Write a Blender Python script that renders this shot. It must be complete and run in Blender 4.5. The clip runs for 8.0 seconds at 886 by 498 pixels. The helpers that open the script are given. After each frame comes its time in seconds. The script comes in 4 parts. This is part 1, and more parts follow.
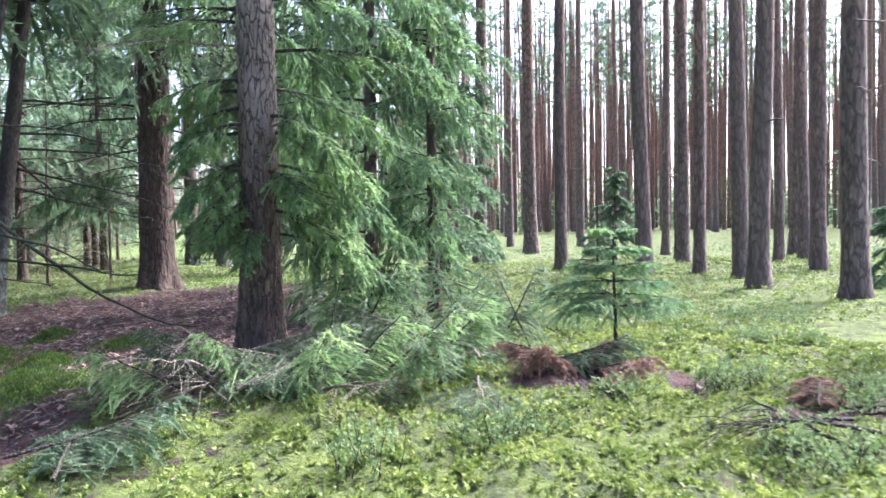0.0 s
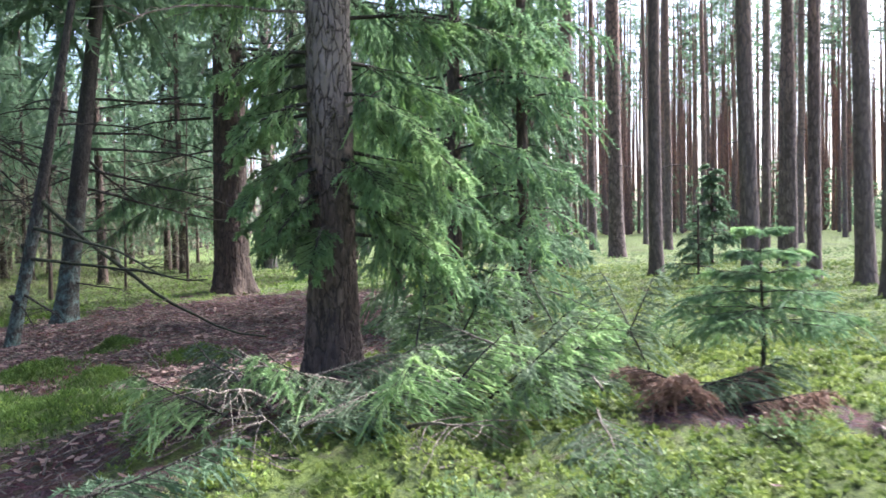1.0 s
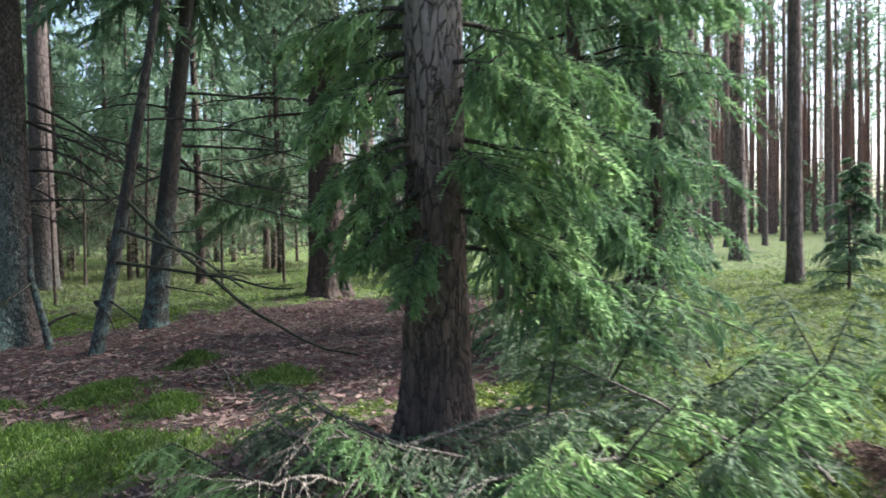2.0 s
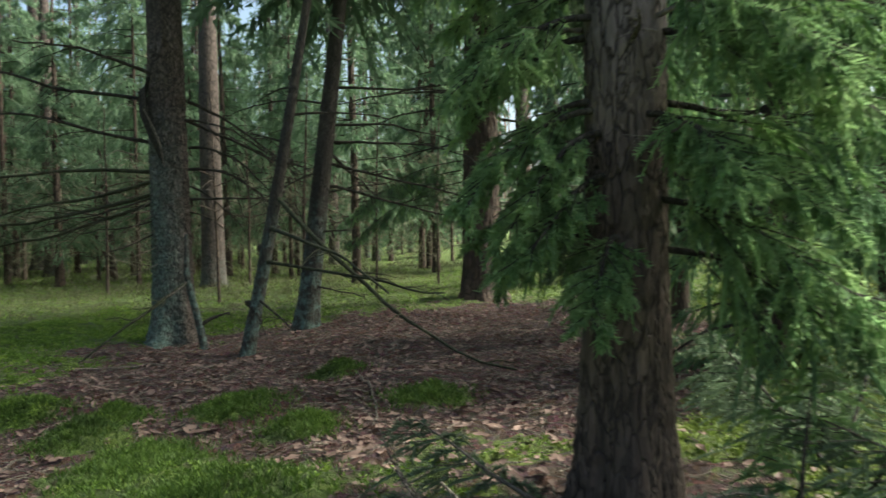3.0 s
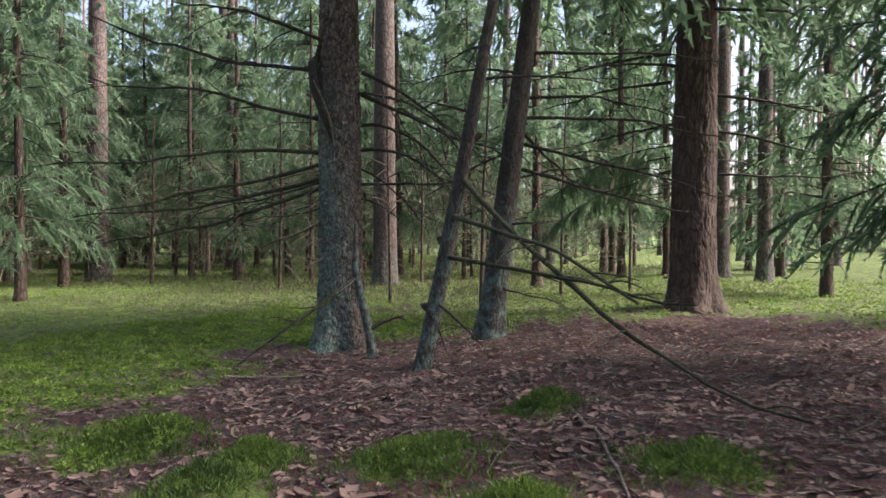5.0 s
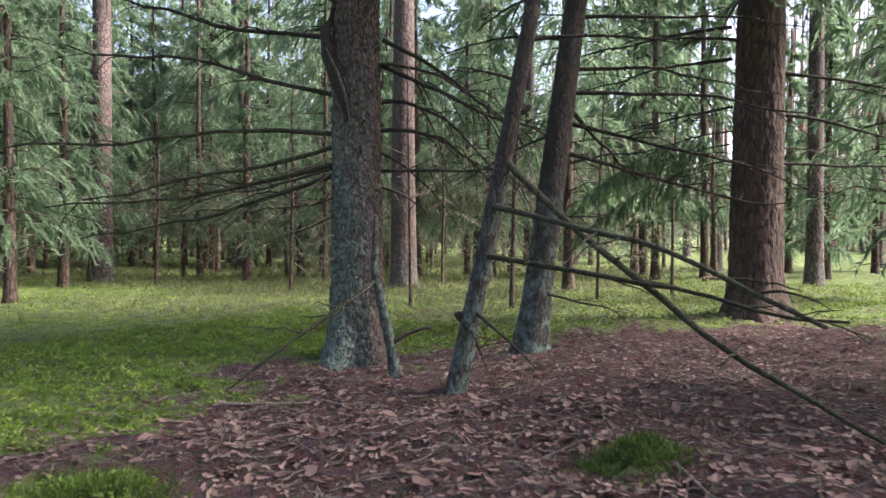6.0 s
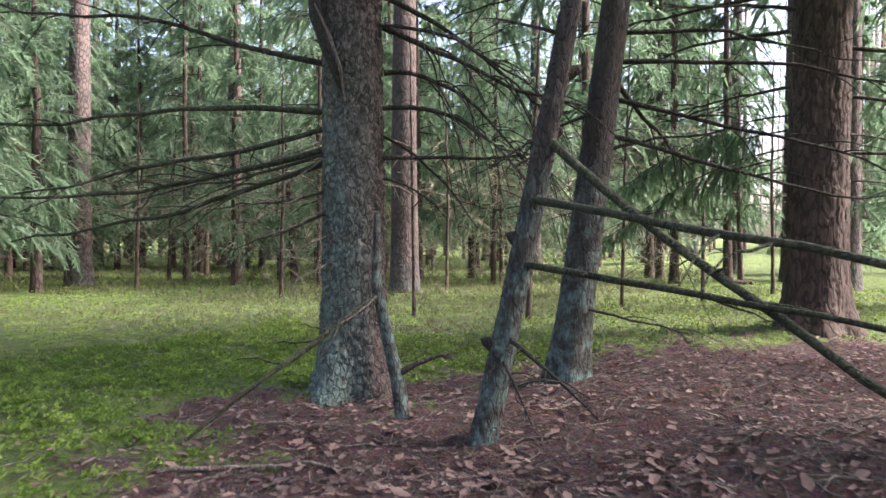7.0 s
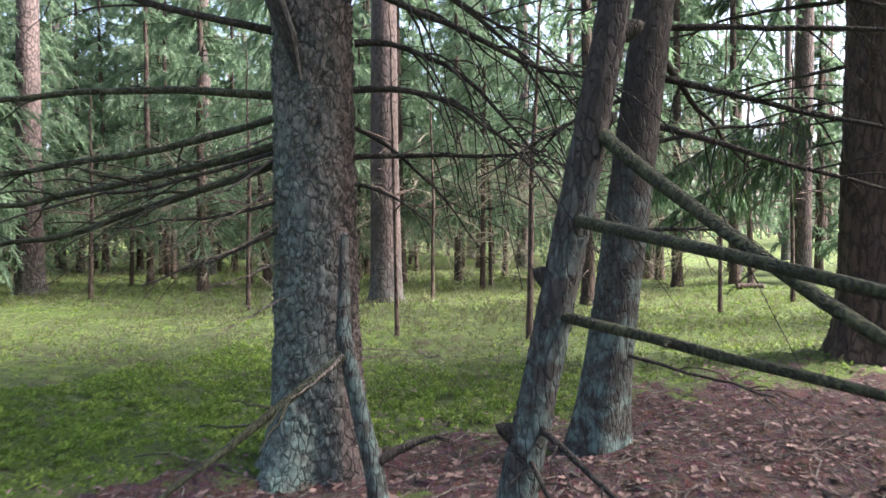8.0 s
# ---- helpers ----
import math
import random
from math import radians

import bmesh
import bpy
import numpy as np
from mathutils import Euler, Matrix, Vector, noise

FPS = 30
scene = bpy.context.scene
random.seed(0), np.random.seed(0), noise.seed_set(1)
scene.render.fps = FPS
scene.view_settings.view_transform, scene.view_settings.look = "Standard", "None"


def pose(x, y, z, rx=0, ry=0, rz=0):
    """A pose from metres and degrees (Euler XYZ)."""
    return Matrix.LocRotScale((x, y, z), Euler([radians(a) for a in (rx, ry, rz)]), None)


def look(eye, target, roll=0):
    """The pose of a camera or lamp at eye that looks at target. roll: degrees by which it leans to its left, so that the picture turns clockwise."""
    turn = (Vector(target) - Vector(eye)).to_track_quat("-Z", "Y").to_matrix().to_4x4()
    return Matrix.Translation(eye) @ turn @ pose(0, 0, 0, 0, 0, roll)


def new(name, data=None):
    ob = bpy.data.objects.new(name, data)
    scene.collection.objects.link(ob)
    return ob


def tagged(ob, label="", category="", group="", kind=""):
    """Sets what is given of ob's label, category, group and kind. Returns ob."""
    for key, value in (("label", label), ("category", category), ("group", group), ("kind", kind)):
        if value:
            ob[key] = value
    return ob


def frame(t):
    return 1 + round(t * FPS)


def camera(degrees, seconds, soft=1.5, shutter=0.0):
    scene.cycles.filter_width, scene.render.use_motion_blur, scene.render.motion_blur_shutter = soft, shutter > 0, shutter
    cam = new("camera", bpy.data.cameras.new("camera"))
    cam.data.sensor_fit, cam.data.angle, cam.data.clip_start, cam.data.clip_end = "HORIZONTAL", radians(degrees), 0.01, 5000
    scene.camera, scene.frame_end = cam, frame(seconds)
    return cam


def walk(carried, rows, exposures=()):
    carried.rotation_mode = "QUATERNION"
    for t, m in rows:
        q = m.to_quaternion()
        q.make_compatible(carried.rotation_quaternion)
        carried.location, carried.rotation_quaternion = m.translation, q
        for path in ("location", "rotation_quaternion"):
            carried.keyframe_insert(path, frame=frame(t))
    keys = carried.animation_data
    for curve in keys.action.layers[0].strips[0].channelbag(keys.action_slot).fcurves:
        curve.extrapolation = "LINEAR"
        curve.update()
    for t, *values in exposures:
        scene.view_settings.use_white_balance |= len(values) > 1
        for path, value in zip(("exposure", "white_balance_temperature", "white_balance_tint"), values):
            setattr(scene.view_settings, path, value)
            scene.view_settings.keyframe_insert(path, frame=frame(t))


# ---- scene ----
SKY, SUN = 0.11, 3.7
SUN_SIDE, SUN_HEIGHT = radians(60), radians(46)
cam = camera(59.8, 8.0, 1.5, 0.35)
PATH = [
    (0, (-0.119, 0.4, 1.243), (0.026, 2.393, 1.17), -1.0),
    (0.5, (-0.152, 0.79, 1.216), (-0.098, 2.788, 1.152), -1.0),
    (1, (-0.229, 1.254, 1.214), (-0.277, 3.252, 1.153), -1.2),
    (1.2, (-0.268, 1.434, 1.21), (-0.365, 3.431, 1.152), -1.2),
    (2.3, (-0.484, 2.562, 1.282), (-0.879, 4.521, 1.217), -1.0),
    (2.5, (-0.523, 2.718, 1.28), (-0.996, 4.66, 1.215), -1.0),
    (3, (-0.652, 3.038, 1.254), (-1.338, 4.916, 1.199), -1.0),
    (3.5, (-0.813, 3.324, 1.224), (-1.657, 5.137, 1.178), -0.8),
    (4, (-1.072, 3.621, 1.225), (-2.017, 5.383, 1.178), -0.5),
    (4.5, (-1.347, 3.972, 1.195), (-2.362, 5.694, 1.147), -0.4),
    (5, (-1.654, 4.361, 1.141), (-2.723, 6.05, 1.098), 0.1),
    (6.5, (-2.899, 5.811, 1.088), (-4.001, 7.479, 1.045), 0.3),
    (7, (-3.32, 6.338, 1.094), (-4.415, 8.012, 1.053), 0.2),
    (7.5, (-3.725, 6.92, 1.164), (-4.814, 8.596, 1.113), -0.1),
    (8, (-4.143, 7.5, 1.262), (-5.199, 9.198, 1.203), -0.2),
]
walk(cam, [(t, look(eye, target, roll)) for t, eye, target, roll in PATH], [(0, 2.8, 5900, 24), (1.2, 2.4, 6000, 17), (2.5, 1.85, 6400, 6), (3, 1.65, 6900, -1), (3.5, 1.65, 7100, 3), (4, 1.75, 7100, 9), (4.5, 1.95, 6900, 18), (5, 2.1, 6800, 20), (6.5, 2.6, 6700, 24), (8, 2.75, 6500, 22)])

# ---- world and light ----
world = bpy.data.worlds.new("overcast_sky")
scene.world = world
world.use_nodes = True
wn = world.node_tree
sky = wn.nodes.new("ShaderNodeTexSky")
sky.sky_type = 'NISHITA'
sky.sun_disc = False
sky.sun_elevation = SUN_HEIGHT
sky.sun_rotation = SUN_SIDE
sky.air_density = 0.8
sky.dust_density = 4.0
sky.ozone_density = 0.6
wn.links.new(sky.outputs[0], wn.nodes["Background"].inputs[0])
wn.nodes["Background"].inputs[1].default_value = SKY
sun = new("sun", bpy.data.lights.new("sun", 'SUN'))
sun.data.energy = SUN
sun.data.angle = radians(20)
sun.data.color = (1.0, 0.97, 0.92)
sun.matrix_world = look((0, 0, 0), (-math.sin(SUN_SIDE), -math.cos(SUN_SIDE), -math.tan(SUN_HEIGHT)))


# ---- materials ----
def mat(name):
    m = bpy.data.materials.new(name)
    m.use_nodes = True
    nt = m.node_tree
    return m, nt, nt.nodes["Principled BSDF"]


def node(nt, kind, **props):
    n = nt.nodes.new(kind)
    for k, v in props.items():
        n.inputs[k.replace("_", " ")].default_value = v
    return n


def coords(nt, scale=(1, 1, 1), world_space=False):
    if world_space:
        g = nt.nodes.new("ShaderNodeNewGeometry")
        out = g.outputs["Position"]
    else:
        out = nt.nodes.new("ShaderNodeTexCoord").outputs["Object"]
    mp = nt.nodes.new("ShaderNodeMapping")
    mp.inputs["Scale"].default_value = scale
    nt.links.new(out, mp.inputs["Vector"])
    return mp.outputs[0]


def noise_tex(nt, vec, scale, detail=6, rough=0.6):
    n = node(nt, "ShaderNodeTexNoise", Scale=scale, Detail=detail, Roughness=rough)
    nt.links.new(vec, n.inputs["Vector"])
    return n.outputs["Fac"]


def ramp(nt, fac, stops):
    r = nt.nodes.new("ShaderNodeValToRGB")
    el = r.color_ramp.elements
    while len(el) < len(stops):
        el.new(0.5)
    for e, (p, c) in zip(el, stops):
        e.position, e.color = p, (*c, 1)
    nt.links.new(fac, r.inputs[0])
    return r.outputs[0]


def mix(nt, fac, a, b, how='MIX'):
    m = nt.nodes.new("ShaderNodeMix")
    m.data_type, m.blend_type = 'RGBA', how
    for sock, v in ((m.inputs[0], fac), (m.inputs[6], a), (m.inputs[7], b)):
        if hasattr(v, "links"):
            nt.links.new(v, sock)
        elif isinstance(v, tuple):
            sock.default_value = (*v, 1)
        else:
            sock.default_value = v
    return m.outputs[2]


def bump(nt, height, bsdf, strength, distance):
    b = nt.nodes.new("ShaderNodeBump")
    b.inputs["Strength"].default_value, b.inputs["Distance"].default_value = strength, distance
    nt.links.new(height, b.inputs["Height"])
    nt.links.new(b.outputs[0], bsdf.inputs["Normal"])


def maths(nt, op, a, b=0.0):
    m = nt.nodes.new("ShaderNodeMath")
    m.operation = op
    for sock, v in ((m.inputs[0], a), (m.inputs[1], b)):
        if hasattr(v, "links"):
            nt.links.new(v, sock)
        else:
            sock.default_value = v
    return m.outputs[0]


def height_of(nt):
    s = nt.nodes.new("ShaderNodeSeparateXYZ")
    nt.links.new(nt.nodes.new("ShaderNodeTexCoord").outputs["Object"], s.inputs[0])
    return s.outputs["Z"]


def band(nt, v, lo, hi):
    m = nt.nodes.new("ShaderNodeMapRange")
    m.inputs["From Min"].default_value, m.inputs["From Max"].default_value = lo, hi
    nt.links.new(v, m.inputs["Value"])
    return m.outputs[0]


def bark(name, dark, light, upper=None, lichen=None, lichen_top=0.8, plates=26.0, up=(3.0, 9.0), crack=0.2, blotch=(0.38, 0.6), side=None, along=0.3):
    """Bark: furrowed plates, grain and stains; upper is the colour of a pine's high bark, lichen the bloom about the foot."""
    m, nt, bs = mat(name)
    v = coords(nt, (1, 1, along))
    vor = node(nt, "ShaderNodeTexVoronoi", Scale=plates)
    vor.feature = 'DISTANCE_TO_EDGE'
    warp = nt.nodes.new("ShaderNodeVectorMath")
    warp.operation = 'ADD'
    wv = node(nt, "ShaderNodeTexNoise", Scale=14.0, Detail=3.0)
    nt.links.new(v, wv.inputs["Vector"])
    sc = nt.nodes.new("ShaderNodeVectorMath")
    sc.operation = 'SCALE'
    sc.inputs["Scale"].default_value = 0.05
    nt.links.new(wv.outputs["Color"], sc.inputs[0])
    nt.links.new(v, warp.inputs[0])
    nt.links.new(sc.outputs[0], warp.inputs[1])
    nt.links.new(warp.outputs[0], vor.inputs["Vector"])
    broken = band(nt, noise_tex(nt, coords(nt, (1, 1, 0.6)), 13.0, 4, 0.6), 0.5, 0.64)
    edge = maths(nt, 'MAXIMUM', band(nt, vor.outputs["Distance"], 0.0, crack), broken)
    flake = node(nt, "ShaderNodeTexVoronoi", Scale=plates * 1.7)
    nt.links.new(warp.outputs[0], flake.inputs["Vector"])
    tone = nt.nodes.new("ShaderNodeSeparateColor")
    nt.links.new(flake.outputs["Color"], tone.inputs[0])
    grain = maths(nt, 'ADD', maths(nt, 'MULTIPLY', noise_tex(nt, v, 60, 8, 0.7), 0.6), maths(nt, 'MULTIPLY', tone.outputs[0], 0.42))
    stain = noise_tex(nt, coords(nt, (1, 1, 0.4)), 3.0, 4)
    col = ramp(nt, grain, [(0.3, dark), (0.7, light)])
    if upper:
        col = mix(nt, band(nt, height_of(nt), *up), col, mix(nt, grain, tuple(c * 0.6 for c in upper), upper))
    col = mix(nt, maths(nt, 'MULTIPLY', band(nt, stain, 0.35, 0.65), 0.6), col, tuple(c * 0.5 for c in dark))
    col = mix(nt, edge, tuple(c * 0.4 for c in dark), col)
    info = nt.nodes.new("ShaderNodeObjectInfo")
    col = mix(nt, maths(nt, 'MULTIPLY', info.outputs["Random"], 0.35), col, tuple(c * 0.55 for c in light))
    if lichen:
        foot = band(nt, height_of(nt), lichen_top, 0.0)
        spots = band(nt, noise_tex(nt, coords(nt), 9.0, 6, 0.7), *blotch)
        if side:  # the bloom keeps to one side of the stem
            dot = nt.nodes.new("ShaderNodeVectorMath")
            dot.operation = 'DOT_PRODUCT'
            nt.links.new(nt.nodes.new("ShaderNodeTexCoord").outputs["Object"], dot.inputs[0])
            dot.inputs[1].default_value = side
            foot = maths(nt, 'MULTIPLY', foot, band(nt, dot.outputs["Value"], -0.75, 0.5))
        col = mix(nt, maths(nt, 'MULTIPLY', maths(nt, 'POWER', foot, 0.6), maths(nt, 'ADD', maths(nt, 'MULTIPLY', spots, 0.85), 0.08)), col, mix(nt, edge, tuple(c * 0.4 for c in lichen), mix(nt, band(nt, grain, 0.3, 0.7), tuple(c * 0.72 for c in lichen), tuple(c * 1.2 for c in lichen))))
    nt.links.new(col, bs.inputs["Base Color"])
    bs.inputs["Roughness"].default_value = 0.9
    h = maths(nt, 'ADD', maths(nt, 'MULTIPLY', edge, 0.7), maths(nt, 'MULTIPLY', grain, 0.5))
    bump(nt, h, bs, 0.9, 0.012)
    return m


def foliage(name, dark, light, glow=0.35, tip=None):
    """Needles and leaves: each piece its own shade, clumps lighter and darker, light passing through."""
    m, nt, bs = mat(name)
    geo = nt.nodes.new("ShaderNodeNewGeometry")
    info = nt.nodes.new("ShaderNodeObjectInfo")
    col = mix(nt, geo.outputs["Random Per Island"], dark, light)
    clump = noise_tex(nt, coords(nt, world_space=True), 2.2, 4)
    col = mix(nt, band(nt, clump, 0.4, 0.75), col, tuple(c * 0.75 for c in dark))
    col = mix(nt, maths(nt, 'MULTIPLY', info.outputs["Random"], 0.3), col, light)
    if tip:
        fine = noise_tex(nt, coords(nt, world_space=True), 5.0, 3)
        col = mix(nt, band(nt, fine, 0.5, 0.68), col, tip)
    nt.links.new(col, bs.inputs["Base Color"])
    bs.inputs["Roughness"].default_value = 0.65
    tr = nt.nodes.new("ShaderNodeBsdfTranslucent")
    nt.links.new(col, tr.inputs[0])
    ms = nt.nodes.new("ShaderNodeMixShader")
    ms.inputs[0].default_value = glow
    nt.links.new(bs.outputs[0], ms.inputs[1])
    nt.links.new(tr.outputs[0], ms.inputs[2])
    nt.links.new(ms.outputs[0], nt.nodes["Material Output"].inputs[0])
    return m


BARK_PLATE = bark("plated_bark", (0.06, 0.042, 0.035), (0.17, 0.125, 0.10), upper=(0.37, 0.31, 0.285), plates=34, up=(1.1, 1.7), crack=0.11, along=0.24)
BARK_SPRUCE = bark("spruce_bark", (0.05, 0.039, 0.032), (0.21, 0.168, 0.142), lichen=(0.15, 0.235, 0.20), lichen_top=2.9, plates=27, crack=0.15, blotch=(0.26, 0.60), side=(-3.6, -2.4, 0.0), along=0.5)
BARK_DARK = bark("dark_spruce_bark", (0.045, 0.03, 0.023), (0.15, 0.105, 0.08), plates=14, crack=0.15)
BARK_PINE = bark("pine_bark", (0.12, 0.09, 0.083), (0.27, 0.21, 0.195), upper=(0.40, 0.23, 0.165), plates=14, up=(2.0, 7.0))
BARK_STEM = bark("thin_stem_bark", (0.022, 0.019, 0.015), (0.095, 0.08, 0.066), lichen=(0.14, 0.215, 0.19), lichen_top=1.7, plates=34, crack=0.12, blotch=(0.45, 0.58))
BARK_OLD = bark("old_pine_bark", (0.05, 0.038, 0.033), (0.19, 0.145, 0.128), upper=(0.165, 0.124, 0.11), lichen=(0.11, 0.125, 0.11), lichen_top=0.9, plates=20, up=(1.0, 3.0))
TWIG_DEAD = bark("dead_twig_bark", (0.025, 0.022, 0.016), (0.085, 0.075, 0.053), plates=60)
TWIG_MOSS = bark("mossy_branch_bark", (0.03, 0.036, 0.017), (0.10, 0.112, 0.052), plates=60)
TWIG_PALE = bark("pale_dry_wood", (0.14, 0.115, 0.09), (0.34, 0.295, 0.24), plates=60)
# Reddish bark, colour lightened to offset the shade on the far trunks
BARK_FAR = bark("far_pine_bark", (0.15, 0.10, 0.088), (0.32, 0.22, 0.19), upper=(0.46, 0.26, 0.185), plates=10, up=(1.0, 6.0))
# New-growth green, lightened further to stand in for light on the boughs
NEEDLE_FRESH_LIT = foliage("lit_new_spruce_needles", (0.15, 0.27, 0.115), (0.31, 0.47, 0.21), 0.65, tip=(0.37, 0.52, 0.23))
NEEDLE_NEAR = foliage("fresh_spruce_needles", (0.09, 0.17, 0.09), (0.20, 0.33, 0.17), 0.62, tip=(0.26, 0.42, 0.16))
NEEDLE_DARK = foliage("spruce_needles", (0.10, 0.17, 0.10), (0.20, 0.31, 0.18), 0.62)
NEEDLE_GREY = foliage("dry_grey_green_needles", (0.085, 0.13, 0.075), (0.21, 0.29, 0.17), 0.45)
NEEDLE_PINE = foliage("pine_needles", (0.07, 0.11, 0.075), (0.15, 0.22, 0.14), 0.5)
MOSS_TIP = foliage("moss_shoots", (0.05, 0.095, 0.015), (0.235, 0.32, 0.07), 0.4, tip=(0.31, 0.38, 0.10))
MOSS_GREEN = foliage("green_moss_shoots", (0.05, 0.105, 0.013), (0.21, 0.345, 0.05), 0.4, tip=(0.27, 0.39, 0.07))
GRASS_OLIVE = foliage("olive_undergrowth", (0.07, 0.085, 0.03), (0.21, 0.215, 0.11), 0.4)
TWIG_HAZE = foliage("dry_spruce_twigs", (0.12, 0.115, 0.075), (0.28, 0.27, 0.19), 0.4)
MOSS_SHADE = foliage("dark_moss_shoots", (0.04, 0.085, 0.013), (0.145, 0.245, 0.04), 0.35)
NEEDLE_PALE = foliage("pale_spruce_needles", (0.13, 0.19, 0.115), (0.28, 0.38, 0.235), 0.55)
NEEDLE_BROWN = foliage("dead_brown_needles", (0.20, 0.12, 0.09), (0.38, 0.26, 0.20), 0.4)
BERRY_LEAF = foliage("bilberry_leaves", (0.09, 0.16, 0.06), (0.22, 0.32, 0.13), 0.45)
LEAF_DRY = foliage("dry_leaves", (0.06, 0.031, 0.025), (0.31, 0.21, 0.17), 0.15)


# ground: moss and leaf litter, told apart by the painted share of litter
def ground_material():
    m, nt, bs = mat("forest_floor")
    w = coords(nt, world_space=True)
    att = nt.nodes.new("ShaderNodeAttribute")
    att.attribute_name = "litter"
    big = noise_tex(nt, w, 1.1, 5)
    mid = noise_tex(nt, w, 9.0, 8, 0.65)
    fine = noise_tex(nt, w, 55.0, 8, 0.7)
    greener = nt.nodes.new("ShaderNodeAttribute")
    greener.attribute_name = "green_moss"
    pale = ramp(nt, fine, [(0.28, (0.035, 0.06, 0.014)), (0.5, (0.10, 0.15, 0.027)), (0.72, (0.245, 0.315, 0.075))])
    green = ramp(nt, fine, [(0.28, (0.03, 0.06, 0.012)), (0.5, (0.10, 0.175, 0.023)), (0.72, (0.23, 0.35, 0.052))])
    moss = mix(nt, greener.outputs["Fac"], pale, green)
    moss = mix(nt, maths(nt, 'MULTIPLY', band(nt, mid, 0.44, 0.60), 0.8), moss, (0.042, 0.07, 0.02))
    tuft = noise_tex(nt, w, 22.0, 6, 0.7)
    moss = mix(nt, maths(nt, 'MULTIPLY', band(nt, tuft, 0.5, 0.66), 0.65), moss, mix(nt, greener.outputs["Fac"], (0.26, 0.34, 0.07), (0.20, 0.32, 0.05)))
    patch = noise_tex(nt, w, 0.55, 6, 0.7)
    moss = mix(nt, maths(nt, 'MULTIPLY', band(nt, patch, 0.42, 0.62), 0.6), moss, (0.065, 0.085, 0.035))
    moss = mix(nt, maths(nt, 'MULTIPLY', band(nt, big, 0.45, 0.7), 0.5), moss, (0.145, 0.21, 0.06))
    cushion = noise_tex(nt, w, 3.4, 5, 0.6)
    moss = mix(nt, maths(nt, 'MULTIPLY', band(nt, cushion, 0.50, 0.62), 0.5), moss, mix(nt, fine, (0.14, 0.23, 0.03), (0.33, 0.44, 0.09)))
    bare = noise_tex(nt, w, 2.3, 7, 0.7)
    moss = mix(nt, maths(nt, 'MULTIPLY', band(nt, bare, 0.54, 0.64), 0.7), moss, (0.085, 0.066, 0.043))
    lit = ramp(nt, fine, [(0.3, (0.038, 0.02, 0.018)), (0.5, (0.115, 0.062, 0.054)), (0.72, (0.25, 0.158, 0.138))])
    vor = node(nt, "ShaderNodeTexVoronoi", Scale=26.0)
    nt.links.new(w, vor.inputs["Vector"])
    lit = mix(nt, 0.45, lit, mix(nt, 1.0, lit, vor.outputs["Color"], 'MULTIPLY'))
    share = band(nt, maths(nt, 'ADD', att.outputs["Fac"], maths(nt, 'MULTIPLY', maths(nt, 'SUBTRACT', mid, 0.5), 1.1)), 0.42, 0.58)
    nt.links.new(mix(nt, share, moss, lit), bs.inputs["Base Color"])
    bs.inputs["Roughness"].default_value = 0.95
    bump(nt, maths(nt, 'ADD', fine, maths(nt, 'MULTIPLY', mid, 2.0)), bs, 1.0, 0.10)
    return m


FLOOR = ground_material()


# ---- mesh tools ----
class Build:
    """Gathers vertices and faces of one mesh."""

    def __init__(self):
        self.v, self.f, self.n = [], [], 0

    def add(self, v, f):
        v = np.asarray(v, float).reshape(-1, 3)
        self.v.append(v)
        self.f.append(np.asarray(f, int) + self.n)
        self.n += len(v)
        return self

    def mesh(self, name, material, smooth=False):
        me = bpy.data.meshes.new(name)
        faces = []
        for f in self.f:
            faces += f.tolist()
        me.from_pydata(np.concatenate(self.v).tolist() if self.v else [], [], faces)
        me.materials.append(material)
        if smooth:
            me.shade_smooth()
        return me


def part(name, me, parent, label=""):
    ob = new(name, me)
    ob.parent = parent
    if name in ("branchwork", "needles", "stemwork", "leaves"):
        tagged(ob, kind="stuff")
    if label:
        tagged(ob, label)
    return ob


def thing(name, x, y, z=None, turn=0.0, label="", category="", group=""):
    ob = new(name)
    ob.empty_display_size = 0.2
    ob.matrix_basis = pose(x, y, gz(x, y) if z is None else z, 0, 0, turn)
    return tagged(ob, label, category, group)


def unit(a):
    return a / np.maximum(np.linalg.norm(a, axis=-1, keepdims=True), 1e-9)


def tube(b, pts, radii, sides=7, wob=0.0, rng=None):
    """A round limb along pts."""
    pts, radii = np.asarray(pts, float), np.asarray(radii, float)
    d = unit(np.gradient(pts, axis=0))
    ref = np.where(np.abs(d[:, 2:3]) > 0.9, np.array([[1.0, 0, 0]]), np.array([[0, 0, 1.0]]))
    u = unit(np.cross(d, ref))
    w = np.cross(d, u)
    a = np.linspace(0, 2 * np.pi, sides, endpoint=False)
    r = radii[:, None]
    if wob:
        r = r * (1 + wob * rng.standard_normal((len(pts), sides)))
    v = pts[:, None] + r[..., None] * (np.cos(a)[None, :, None] * u[:, None] + np.sin(a)[None, :, None] * w[:, None])
    n = len(pts)
    i, j = np.meshgrid(np.arange(n - 1), np.arange(sides), indexing="ij")
    k = (j + 1) % sides
    f = np.stack([i * sides + j, i * sides + k, (i + 1) * sides + k, (i + 1) * sides + j], -1).reshape(-1, 4)
    b.add(v, f)
    b.add(np.concatenate([v[-1], pts[-1:] + d[-1] * radii[-1]]), [[q, (q + 1) % sides, sides] for q in range(sides)])


